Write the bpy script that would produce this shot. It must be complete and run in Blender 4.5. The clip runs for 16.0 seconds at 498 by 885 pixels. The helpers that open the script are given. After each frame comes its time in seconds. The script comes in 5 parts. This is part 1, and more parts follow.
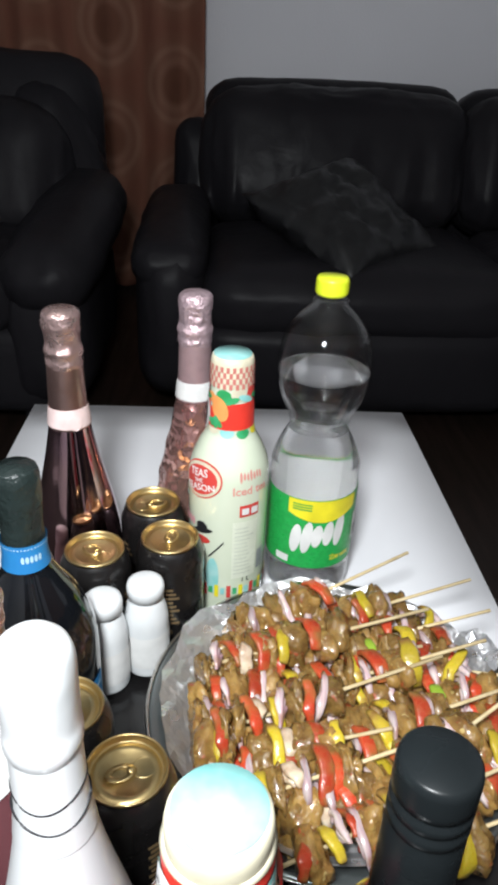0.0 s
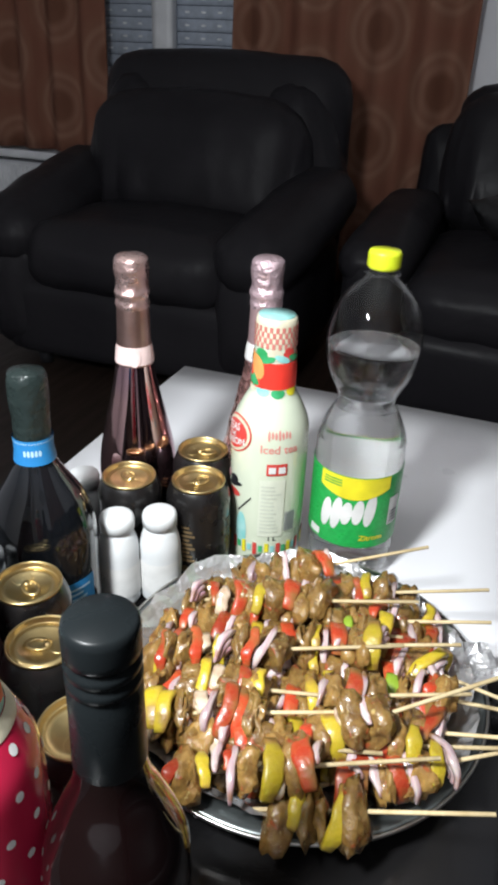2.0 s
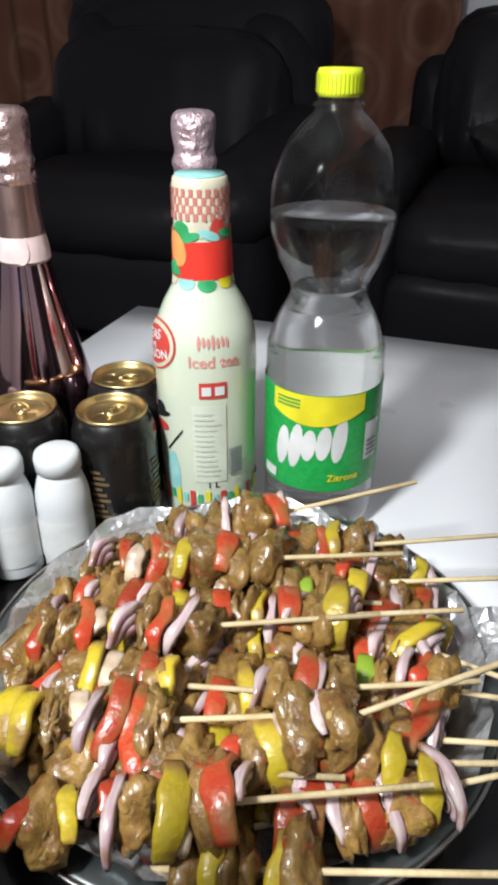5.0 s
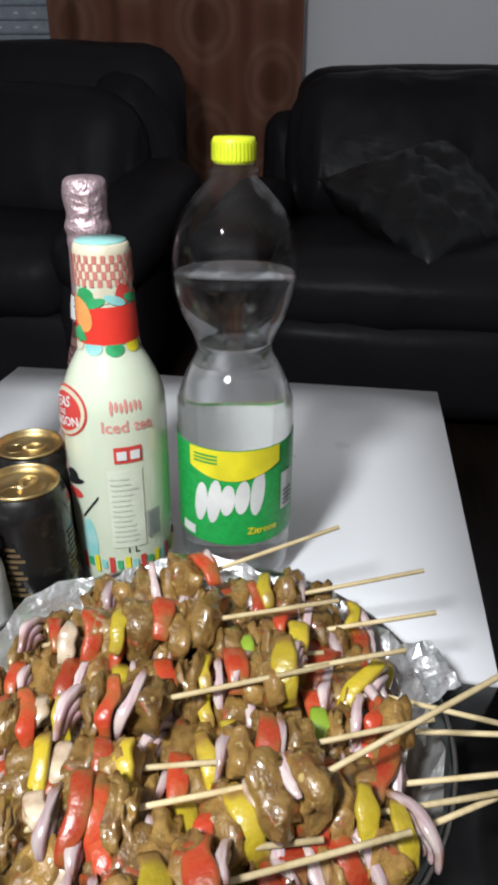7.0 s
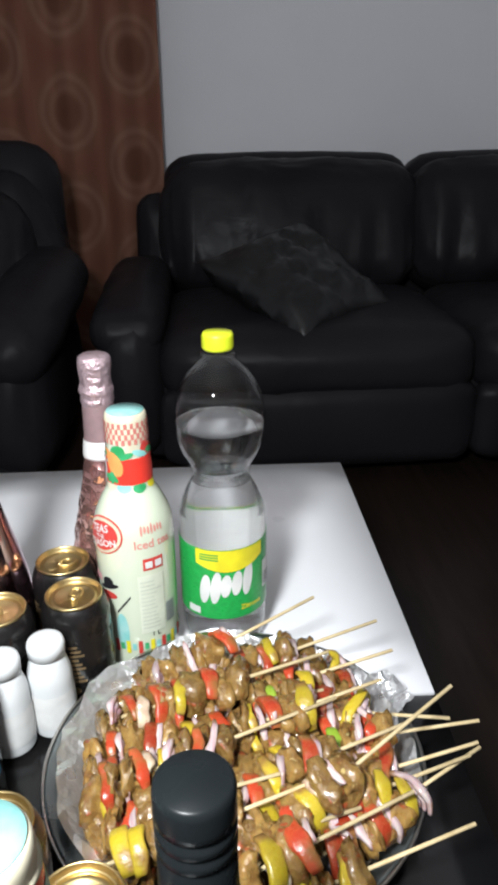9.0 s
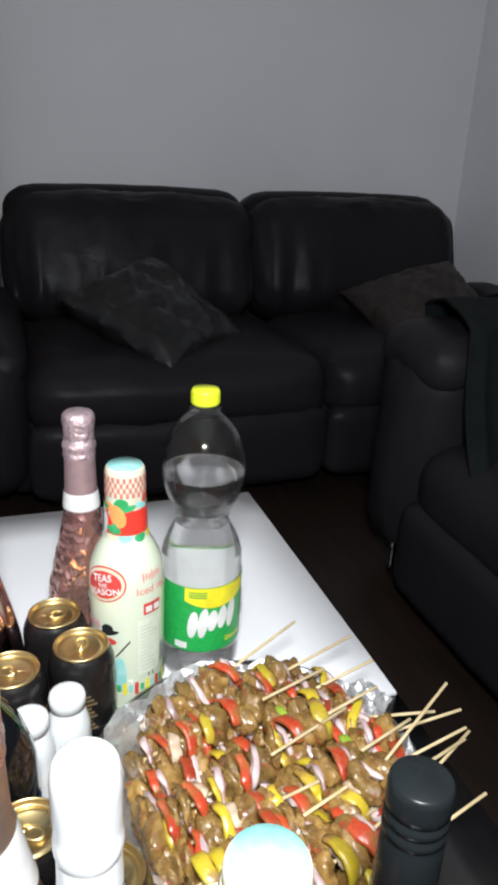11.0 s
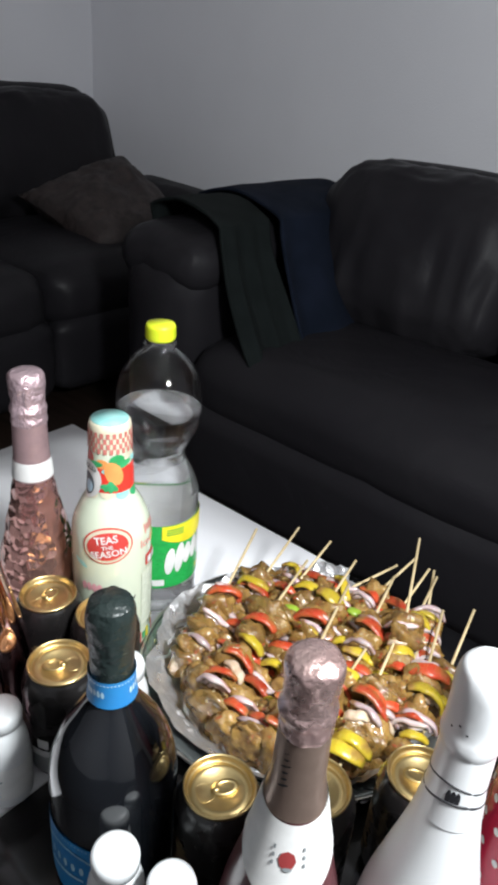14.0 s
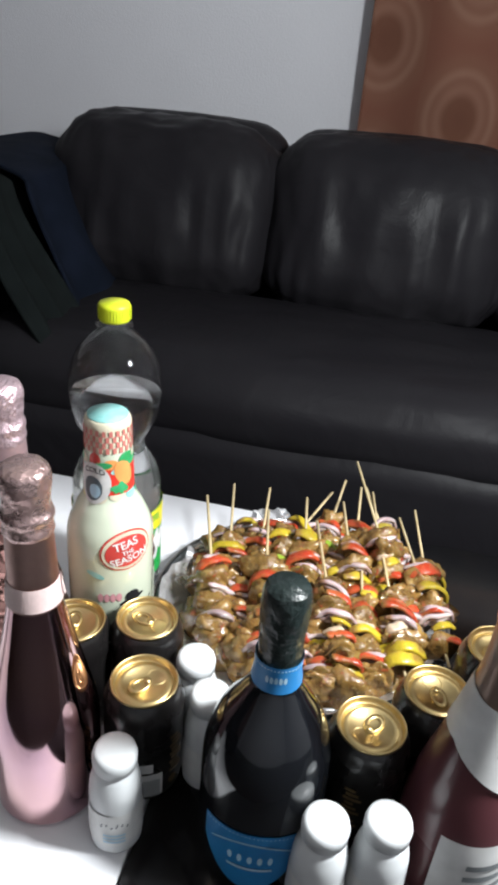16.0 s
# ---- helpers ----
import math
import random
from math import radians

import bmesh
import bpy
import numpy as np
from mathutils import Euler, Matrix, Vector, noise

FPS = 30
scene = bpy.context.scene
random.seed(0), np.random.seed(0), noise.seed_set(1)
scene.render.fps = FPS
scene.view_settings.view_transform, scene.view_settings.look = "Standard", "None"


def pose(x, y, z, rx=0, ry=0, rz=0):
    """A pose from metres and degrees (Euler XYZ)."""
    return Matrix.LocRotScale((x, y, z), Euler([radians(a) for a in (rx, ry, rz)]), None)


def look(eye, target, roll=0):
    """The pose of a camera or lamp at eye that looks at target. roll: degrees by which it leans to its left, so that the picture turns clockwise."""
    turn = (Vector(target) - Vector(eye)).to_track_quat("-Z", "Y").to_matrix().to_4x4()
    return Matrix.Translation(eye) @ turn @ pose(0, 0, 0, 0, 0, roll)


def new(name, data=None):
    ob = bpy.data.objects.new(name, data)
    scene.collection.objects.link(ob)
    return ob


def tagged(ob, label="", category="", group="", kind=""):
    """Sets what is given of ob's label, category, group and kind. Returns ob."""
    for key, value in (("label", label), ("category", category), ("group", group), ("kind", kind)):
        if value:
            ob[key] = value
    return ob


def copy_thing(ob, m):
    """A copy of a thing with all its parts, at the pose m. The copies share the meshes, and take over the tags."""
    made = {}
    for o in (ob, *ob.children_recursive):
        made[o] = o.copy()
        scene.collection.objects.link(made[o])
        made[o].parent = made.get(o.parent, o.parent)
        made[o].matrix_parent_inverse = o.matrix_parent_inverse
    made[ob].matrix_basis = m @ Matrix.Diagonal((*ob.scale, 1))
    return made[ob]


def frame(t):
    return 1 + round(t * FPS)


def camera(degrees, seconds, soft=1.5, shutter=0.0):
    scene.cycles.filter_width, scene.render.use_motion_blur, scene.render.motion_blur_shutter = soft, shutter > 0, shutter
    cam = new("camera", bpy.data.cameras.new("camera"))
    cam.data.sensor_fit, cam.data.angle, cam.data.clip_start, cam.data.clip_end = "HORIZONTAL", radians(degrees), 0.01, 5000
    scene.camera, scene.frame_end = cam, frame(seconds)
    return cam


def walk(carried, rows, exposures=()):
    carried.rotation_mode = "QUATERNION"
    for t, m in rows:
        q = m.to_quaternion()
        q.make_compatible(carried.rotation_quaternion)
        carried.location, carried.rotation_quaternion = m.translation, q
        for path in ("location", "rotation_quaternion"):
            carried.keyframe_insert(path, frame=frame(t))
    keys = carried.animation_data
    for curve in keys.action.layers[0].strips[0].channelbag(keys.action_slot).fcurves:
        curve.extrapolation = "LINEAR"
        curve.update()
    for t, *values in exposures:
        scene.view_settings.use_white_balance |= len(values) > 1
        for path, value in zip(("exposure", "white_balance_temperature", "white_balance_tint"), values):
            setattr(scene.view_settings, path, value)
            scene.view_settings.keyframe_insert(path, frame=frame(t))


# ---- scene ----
cam = camera(37.9, 16.0, soft=3.7)
PATH = [
    (0, (0.094, 0.085, 0.972), (0.191, 1.839, 0.018), 2.7),
    (0.5, (0.162, 0.079, 0.976), (-0.053, 1.826, 0.026), 3.5),
    (1, (0.196, 0.059, 0.959), (-0.06, 1.789, -0.01), 3.1),
    (1.5, (0.236, 0.062, 0.946), (-0.09, 1.803, 0.017), 1.6),
    (2, (0.307, 0.072, 0.946), (-0.268, 1.735, -0.005), 2.6),
    (2.5, (0.338, 0.07, 0.943), (-0.279, 1.7, -0.038), 1.6),
    (3, (0.363, 0.068, 0.945), (-0.242, 1.717, -0.011), 1.0),
    (3.5, (0.36, 0.089, 0.928), (-0.232, 1.745, -0.024), 0.7),
    (6, (0.306, 0.262, 0.773), (-0.265, 1.894, -0.233), -0.9),
    (6.5, (0.312, 0.249, 0.789), (-0.172, 1.934, -0.172), -1.3),
    (7, (0.289, 0.214, 0.824), (0.025, 1.988, -0.062), 0.3),
    (7.5, (0.242, 0.172, 0.827), (0.315, 2.002, 0.023), -0.2),
    (8, (0.214, 0.129, 0.854), (0.398, 1.935, 0.015), -0.5),
    (8.5, (0.206, 0.102, 0.902), (0.354, 1.907, 0.054), -0.7),
    (9, (0.192, 0.06, 0.971), (0.293, 1.891, 0.173), -0.5),
    (9.5, (0.176, 0.042, 0.994), (0.352, 1.889, 0.248), -0.5),
    (12, (-0.104, 0.04, 1.031), (0.775, 1.639, 0.213), 2.3),
    (12.5, (-0.129, 0.08, 1.011), (0.841, 1.584, 0.119), 0.7),
    (13, (-0.178, 0.132, 1.004), (0.928, 1.509, 0.066), 2.5),
    (13.5, (-0.231, 0.167, 1.028), (0.987, 1.42, 0.055), 3.2),
    (14, (-0.284, 0.231, 1.032), (1.106, 1.324, 0.098), 4.8),
    (14.5, (-0.369, 0.311, 1.046), (1.216, 1.106, 0.121), 4.9),
    (15, (-0.415, 0.371, 1.055), (1.292, 0.937, 0.18), 4.7),
    (15.5, (-0.414, 0.431, 1.039), (1.298, 0.917, 0.126), 4.3),
    (16, (-0.407, 0.496, 1.017), (1.311, 0.789, 0.036), 5.0),
]
walk(cam, [(t, look(eye, target, roll)) for t, eye, target, roll in PATH],
     [(0.0, -0.2), (1.0, -0.02), (2.5, 0.0), (3.5, 0.2), (5.8, -0.37), (7.0, -0.35), (8.0, -0.22), (9.0, 0.0), (9.5, 0.08), (11.8, -0.06), (14.0, 0.02), (16.0, 0.14)])


# ---- light ----
world = bpy.data.worlds.new("world")
scene.world = world
world.use_nodes = True
world.node_tree.nodes["Background"].inputs[0].default_value = (0.5, 0.55, 0.65, 1)
world.node_tree.nodes["Background"].inputs[1].default_value = 0.02

# the phone's own torch, held behind and above the lens
TORCH = bpy.data.lights.new("phone_torch", "POINT")
TORCH.energy, TORCH.color, TORCH.shadow_soft_size = 78.0, (0.94, 0.98, 1.0), 0.07
torch = new("phone_torch", TORCH)
torch.location = (0.0, -0.02, 1.26)

# ---- materials ----
def mat(name, col, rough=0.5, metal=0.0, col2=None, scale=20.0, bump=0.0, bscale=None, detail=4.0,
        spec=0.5, coat=0.0, trans=0.0, ior=1.45, vary=0.0, stretch=(1, 1, 1), sss=0.0, rvar=0.08):
    m = bpy.data.materials.new(name)
    m.use_nodes = True
    nt = m.node_tree
    b = nt.nodes["Principled BSDF"]
    b.inputs["Roughness"].default_value = rough
    b.inputs["Metallic"].default_value = metal
    b.inputs["Specular IOR Level"].default_value = spec
    b.inputs["Coat Weight"].default_value = coat
    b.inputs["Coat Roughness"].default_value = 0.12
    b.inputs["Transmission Weight"].default_value = trans
    b.inputs["IOR"].default_value = ior
    b.inputs["Subsurface Weight"].default_value = sss
    b.inputs["Subsurface Radius"].default_value = (0.006, 0.003, 0.0015)
    tc = nt.nodes.new("ShaderNodeTexCoord")
    mp = nt.nodes.new("ShaderNodeMapping")
    mp.inputs["Scale"].default_value = stretch
    nt.links.new(tc.outputs["Object"], mp.inputs["Vector"])
    n1 = nt.nodes.new("ShaderNodeTexNoise")
    n1.inputs["Scale"].default_value, n1.inputs["Detail"].default_value = scale, detail
    nt.links.new(mp.outputs[0], n1.inputs["Vector"])
    c2 = col2 or tuple(c * 0.8 for c in col)
    mix = nt.nodes.new("ShaderNodeMix")
    mix.data_type = "RGBA"
    mix.inputs[6].default_value, mix.inputs[7].default_value = (*col, 1), (*c2, 1)
    ramp = nt.nodes.new("ShaderNodeMapRange")
    ramp.inputs[1].default_value, ramp.inputs[2].default_value = 0.35, 0.65
    nt.links.new(n1.outputs["Fac"], ramp.inputs[0])
    nt.links.new(ramp.outputs[0], mix.inputs[0])
    out = mix.outputs[2]
    if vary:
        oi = nt.nodes.new("ShaderNodeObjectInfo")
        mr = nt.nodes.new("ShaderNodeMapRange")
        mr.inputs[3].default_value, mr.inputs[4].default_value = 1 - vary, 1 + vary
        nt.links.new(oi.outputs["Random"], mr.inputs[0])
        hsv = nt.nodes.new("ShaderNodeHueSaturation")
        nt.links.new(mr.outputs[0], hsv.inputs["Value"])
        nt.links.new(out, hsv.inputs["Color"])
        out = hsv.outputs[0]
    nt.links.new(out, b.inputs["Base Color"])
    n2 = nt.nodes.new("ShaderNodeTexNoise")
    n2.inputs["Scale"].default_value, n2.inputs["Detail"].default_value = bscale or scale * 4, 5.0
    nt.links.new(mp.outputs[0], n2.inputs["Vector"])
    if rvar:
        rr = nt.nodes.new("ShaderNodeMapRange")
        rr.inputs[1].default_value, rr.inputs[2].default_value = 0.3, 0.7
        rr.inputs[3].default_value, rr.inputs[4].default_value = max(0.0, rough - rvar), min(1.0, rough + rvar)
        nt.links.new(n1.outputs["Fac"], rr.inputs[0])
        nt.links.new(rr.outputs[0], b.inputs["Roughness"])
    if bump:
        bp = nt.nodes.new("ShaderNodeBump")
        bp.inputs["Strength"].default_value, bp.inputs["Distance"].default_value = bump, 0.004
        nt.links.new(n2.outputs["Fac"], bp.inputs["Height"])
        nt.links.new(bp.outputs[0], b.inputs["Normal"])
    return m


def leather():
    m = mat("black_leather", (0.0130, 0.0122, 0.0145), 0.42, col2=(0.0160, 0.0150, 0.0172), spec=0.10, scale=3, bump=0.25, bscale=90, rvar=0.1)
    nt = m.node_tree
    v = nt.nodes.new("ShaderNodeTexVoronoi")
    v.inputs["Scale"].default_value = 160
    w = nt.nodes.new("ShaderNodeTexNoise")
    w.inputs["Scale"].default_value, w.inputs["Detail"].default_value, w.inputs["Distortion"].default_value = 7, 6, 1.2
    b1, b2 = nt.nodes.new("ShaderNodeBump"), nt.nodes.new("ShaderNodeBump")
    b1.inputs["Strength"].default_value, b1.inputs["Distance"].default_value = 0.2, 0.02
    b2.inputs["Strength"].default_value, b2.inputs["Distance"].default_value = 0.05, 0.002
    tc = [n for n in nt.nodes if n.type == "TEX_COORD"][0]
    nt.links.new(tc.outputs["Object"], v.inputs["Vector"])
    nt.links.new(tc.outputs["Object"], w.inputs["Vector"])
    nt.links.new(w.outputs["Fac"], b1.inputs["Height"])
    nt.links.new(v.outputs["Distance"], b2.inputs["Height"])
    nt.links.new(b1.outputs[0], b2.inputs["Normal"])
    nt.links.new(b2.outputs[0], nt.nodes["Principled BSDF"].inputs["Normal"])
    return m


def curtain_cloth(name, shift):
    """Brown cloth with rows of printed rings."""
    m = mat(name, (0.21, 0.095, 0.06), 0.85, scale=300, bump=0.3, bscale=900, spec=0.2)
    nt = m.node_tree
    b = nt.nodes["Principled BSDF"]
    tc = [n for n in nt.nodes if n.type == "TEX_COORD"][0]
    sep = nt.nodes.new("ShaderNodeSeparateXYZ")
    nt.links.new(tc.outputs["UV"], sep.inputs[0])

    def op(kind, a, c=None):
        n = nt.nodes.new("ShaderNodeMath")
        n.operation = kind
        for i, s in enumerate((a, c)):
            if s is None:
                continue
            if isinstance(s, (int, float)):
                n.inputs[i].default_value = s
            else:
                nt.links.new(s, n.inputs[i])
        return n.outputs[0]

    u = op("DIVIDE", op("ADD", sep.outputs[0], shift), 0.30)
    col = op("FLOOR", u)
    v = op("ADD", op("DIVIDE", sep.outputs[1], 0.40), op("MULTIPLY", col, 0.5))
    fu = op("SUBTRACT", op("FRACT", u), 0.5)
    fv = op("SUBTRACT", op("FRACT", v), 0.5)
    d = op("SQRT", op("ADD", op("MULTIPLY", op("MULTIPLY", fu, fu), 1.0), op("MULTIPLY", op("MULTIPLY", fv, fv), 1.45)))
    ramp = nt.nodes.new("ShaderNodeValToRGB")
    ramp.color_ramp.interpolation = "EASE"
    stops = ((0.0, (0.13, 0.055, 0.035)), (0.16, (0.14, 0.06, 0.038)), (0.26, (0.215, 0.108, 0.074)), (0.33, (0.195, 0.092, 0.062)),
             (0.39, (0.235, 0.122, 0.084)), (0.47, (0.19, 0.086, 0.057)), (0.62, (0.18, 0.075, 0.05)))
    els = ramp.color_ramp.elements
    els[0].position, els[0].color = stops[0][0], (*stops[0][1], 1)
    els[1].position, els[1].color = stops[-1][0], (*stops[-1][1], 1)
    for p, c in stops[1:-1]:
        els.new(p).color = (*c, 1)
    nt.links.new(d, ramp.inputs[0])
    nt.links.new(ramp.outputs[0], b.inputs["Base Color"])
    return m


def clear_plastic(name="clear_pet", ior=1.5, rough=0.03, least=0.035):
    m = bpy.data.materials.new(name)
    m.use_nodes = True
    nt = m.node_tree
    nt.nodes.remove(nt.nodes["Principled BSDF"])
    t, g, x = nt.nodes.new("ShaderNodeBsdfTransparent"), nt.nodes.new("ShaderNodeBsdfGlossy"), nt.nodes.new("ShaderNodeMixShader")
    t.inputs[0].default_value = (0.985, 0.99, 0.99, 1)
    g.inputs["Roughness"].default_value = rough
    # slightly uneven blown wall
    tc, n = nt.nodes.new("ShaderNodeTexCoord"), nt.nodes.new("ShaderNodeTexNoise")
    n.inputs["Scale"].default_value, n.inputs["Detail"].default_value = 55, 2
    bp = nt.nodes.new("ShaderNodeBump")
    bp.inputs["Strength"].default_value, bp.inputs["Distance"].default_value = 0.35, 0.004
    nt.links.new(tc.outputs["Object"], n.inputs["Vector"])
    nt.links.new(n.outputs["Fac"], bp.inputs["Height"])
    nt.links.new(bp.outputs[0], g.inputs["Normal"])
    w = nt.nodes.new("ShaderNodeLayerWeight")
    w.inputs[0].default_value = 0.5
    f = nt.nodes.new("ShaderNodeMath")
    f.operation = "POWER"
    f.inputs[1].default_value = 4.5 * ior / 1.5
    nt.links.new(w.outputs["Facing"], f.inputs[0])
    k = nt.nodes.new("ShaderNodeMapRange")
    k.inputs[3].default_value, k.inputs[4].default_value = least, 1.0
    nt.links.new(f.outputs[0], k.inputs[0])
    f = k
    nt.links.new(f.outputs[0], x.inputs[0])
    nt.links.new(t.outputs[0], x.inputs[1])
    nt.links.new(g.outputs[0], x.inputs[2])
    nt.links.new(x.outputs[0], nt.nodes["Material Output"].inputs[0])
    return m


def part_clear(m, share):
    """Let a share of the light pass a liquid straight."""
    nt = m.node_tree
    t, x = nt.nodes.new("ShaderNodeBsdfTransparent"), nt.nodes.new("ShaderNodeMixShader")
    x.inputs[0].default_value = share
    nt.links.new(nt.nodes["Principled BSDF"].outputs[0], x.inputs[1])
    nt.links.new(t.outputs[0], x.inputs[2])
    nt.links.new(x.outputs[0], nt.nodes["Material Output"].inputs[0])


LEATHER = leather()
WALL = mat("wall_paint", (0.80, 0.80, 0.84), 0.85, col2=(0.75, 0.75, 0.79), scale=1.2, bump=0.25, bscale=140, spec=0.25)
CEIL = mat("ceiling_paint", (0.75, 0.74, 0.72), 0.9, scale=2)
FLOOR = mat("dark_wood_floor", (0.020, 0.012, 0.009), 0.42, col2=(0.011, 0.007, 0.005), scale=6, bump=0.1, bscale=60, stretch=(6, 0.7, 1))
WHITE_TOP = mat("white_laminate", (0.86, 0.86, 0.89), 0.32, col2=(0.82, 0.82, 0.85), scale=4, bump=0.02, bscale=300)
BLACK_TOP = mat("black_gloss_top", (0.008, 0.008, 0.009), 0.16, col2=(0.013, 0.012, 0.012), scale=14, bump=0.02, bscale=400, rvar=0.07)
PVC = mat("white_plastic", (0.74, 0.75, 0.78), 0.4, scale=8, bump=0.03)
CURTAIN = curtain_cloth("brown_ring_curtain", 0.05)
SHEER = mat("grey_blue_blind", (0.42, 0.47, 0.56), 0.7, scale=30, bump=0.1)
SLOT = mat("blind_slot", (0.85, 0.88, 0.9), 0.5)
NAVY = mat("navy_blanket", (0.0065, 0.0100, 0.021), 0.95, col2=(0.0045, 0.0075, 0.0155), scale=14, bump=0.8, bscale=500, spec=0.15)
GREEN_CLOTH = mat("dark_green_cloth", (0.008, 0.011, 0.011), 0.95, scale=16, bump=0.8, bscale=500, spec=0.15)
CUSHION = mat("taupe_cushion", (0.032, 0.022, 0.021), 0.6, col2=(0.016, 0.012, 0.012), scale=40, bump=0.5, bscale=120)
CUSHION2 = mat("grey_satin_cushion", (0.013, 0.013, 0.014), 0.36, col2=(0.008, 0.008, 0.009), scale=25, bump=0.4, bscale=60)
GOLD = mat("gold_lid", (0.66, 0.51, 0.25), 0.36, metal=1.0, col2=(0.60, 0.45, 0.21), scale=60, bump=0.03)
CAN = mat("black_can", (0.010, 0.009, 0.009), 0.28, scale=30, coat=0.4)
CAN_PRINT = mat("can_print", (0.24, 0.165, 0.085), 0.4, metal=0.4)
STEEL = mat("can_steel", (0.55, 0.53, 0.5), 0.3, metal=1.0)
LABEL_WHITE = mat("label_white", (0.73, 0.73, 0.72), 0.5, scale=30)
BAR_GREY = mat("print_grey", (0.25, 0.27, 0.28), 0.5)
PRINT_BLACK = mat("print_black", (0.015, 0.015, 0.018), 0.5)
ROSE_METAL = mat("rose_gold_glass", (0.66, 0.42, 0.42), 0.09, metal=1.0, col2=(0.50, 0.32, 0.40), scale=9, bump=0.02, rvar=0.03)
ROSE_FOIL = mat("pink_foil", (0.78, 0.56, 0.53), 0.27, metal=0.9, col2=(0.66, 0.45, 0.43), scale=60, bump=0.55, bscale=150)
PINK_FOIL = mat("mauve_foil", (0.74, 0.55, 0.60), 0.36, metal=0.75, scale=60, bump=0.8, bscale=200)
COPPER_NECK = mat("copper_neck", (0.58, 0.38, 0.34), 0.38, metal=1.0, scale=40, bump=0.05)
BRONZE_NECK = mat("bronze_neck", (0.40, 0.29, 0.24), 0.36, metal=0.8, scale=40, bump=0.06)
PINK_SLEEVE = mat("smooth_pink_sleeve", (0.66, 0.45, 0.47), 0.36, metal=0.7, scale=50, bump=0.06, bscale=90)
PALE_PINK = mat("pale_pink_band", (0.78, 0.60, 0.58), 0.5, scale=60, bump=0.08)
LIQUEUR = mat("pale_green_bottle", (0.60, 0.65, 0.52), 0.14, col2=(0.56, 0.62, 0.48), scale=5, coat=0.7, rvar=0.03)
RED_BAND = mat("red_band", (0.72, 0.045, 0.03), 0.35, scale=40, bump=0.04)
RED_PRINT = mat("red_print", (0.62, 0.06, 0.05), 0.4)
TEAL = mat("teal_print", (0.22, 0.54, 0.52), 0.5, col2=(0.33, 0.59, 0.57), scale=70)
GREEN_PRINT = mat("green_print", (0.03, 0.28, 0.09), 0.4, col2=(0.05, 0.38, 0.16), scale=60)
CREAM = mat("cream_print", (0.66, 0.61, 0.46), 0.45, scale=50)
YELLOW_PRINT = mat("yellow_print", (0.80, 0.70, 0.03), 0.35, scale=40)
ORANGE_PRINT = mat("orange_print", (0.80, 0.32, 0.10), 0.4, scale=50)
LABEL_GREEN = mat("label_green", (0.02, 0.36, 0.075), 0.35, col2=(0.015, 0.30, 0.06), scale=200, detail=1)
LIME_CAP = mat("lime_cap", (0.66, 0.74, 0.03), 0.4, scale=40, bump=0.03)
CLEAR = clear_plastic()
WATER = mat("clear_soda", (0.99, 0.995, 1.0), 0.0, col2=(0.99, 0.995, 1.0), trans=1.0, ior=1.33, rvar=0.0)
part_clear(WATER, 0.25)
DARK_GLASS = mat("dark_bottle_glass", (0.006, 0.007, 0.009), 0.06, scale=9, coat=0.5, rvar=0.02)
BLACK_FOIL = mat("black_foil", (0.016, 0.024, 0.023), 0.26, scale=40, bump=0.7, bscale=120)
BLUE_BAND = mat("blue_label", (0.02, 0.22, 0.50), 0.42, col2=(0.02, 0.17, 0.42), scale=25)
LIGHT_BLUE = mat("pale_blue_print", (0.45, 0.66, 0.80), 0.4)
SMOKY_ROSE = mat("frosted_rose_bottle", (0.105, 0.035, 0.040), 0.30, col2=(0.085, 0.028, 0.034), scale=5, coat=0.4)
FROST_WHITE = mat("frosted_white_bottle", (0.61, 0.62, 0.63), 0.35, col2=(0.58, 0.59, 0.60), scale=6, coat=0.3)
MILK = mat("white_bottle_plastic", (0.70, 0.72, 0.73), 0.38, scale=12, bump=0.03)
BERRY = mat("strawberry_red", (0.46, 0.016, 0.055), 0.22, col2=(0.40, 0.012, 0.045), scale=12, coat=0.6)
WINE_CAP = mat("black_screw_cap", (0.008, 0.010, 0.011), 0.30, scale=40, spec=0.15)
WINE_GLASS = mat("dark_red_wine_bottle", (0.005, 0.002, 0.002), 0.05, scale=7, coat=0.6, rvar=0.02)
TRAY = mat("grey_metal_tray", (0.23, 0.25, 0.25), 0.30, metal=0.85, col2=(0.19, 0.21, 0.21), scale=18, bump=0.05)
FOIL = mat("aluminium_foil", (0.84, 0.84, 0.86), 0.32, metal=0.8, scale=30, bump=0.8, bscale=90)
MEAT = mat("marinated_meat", (0.285, 0.168, 0.048), 0.22, col2=(0.155, 0.076, 0.022), scale=100, bump=0.55, bscale=230, vary=0.25, coat=0.7, sss=0.25)


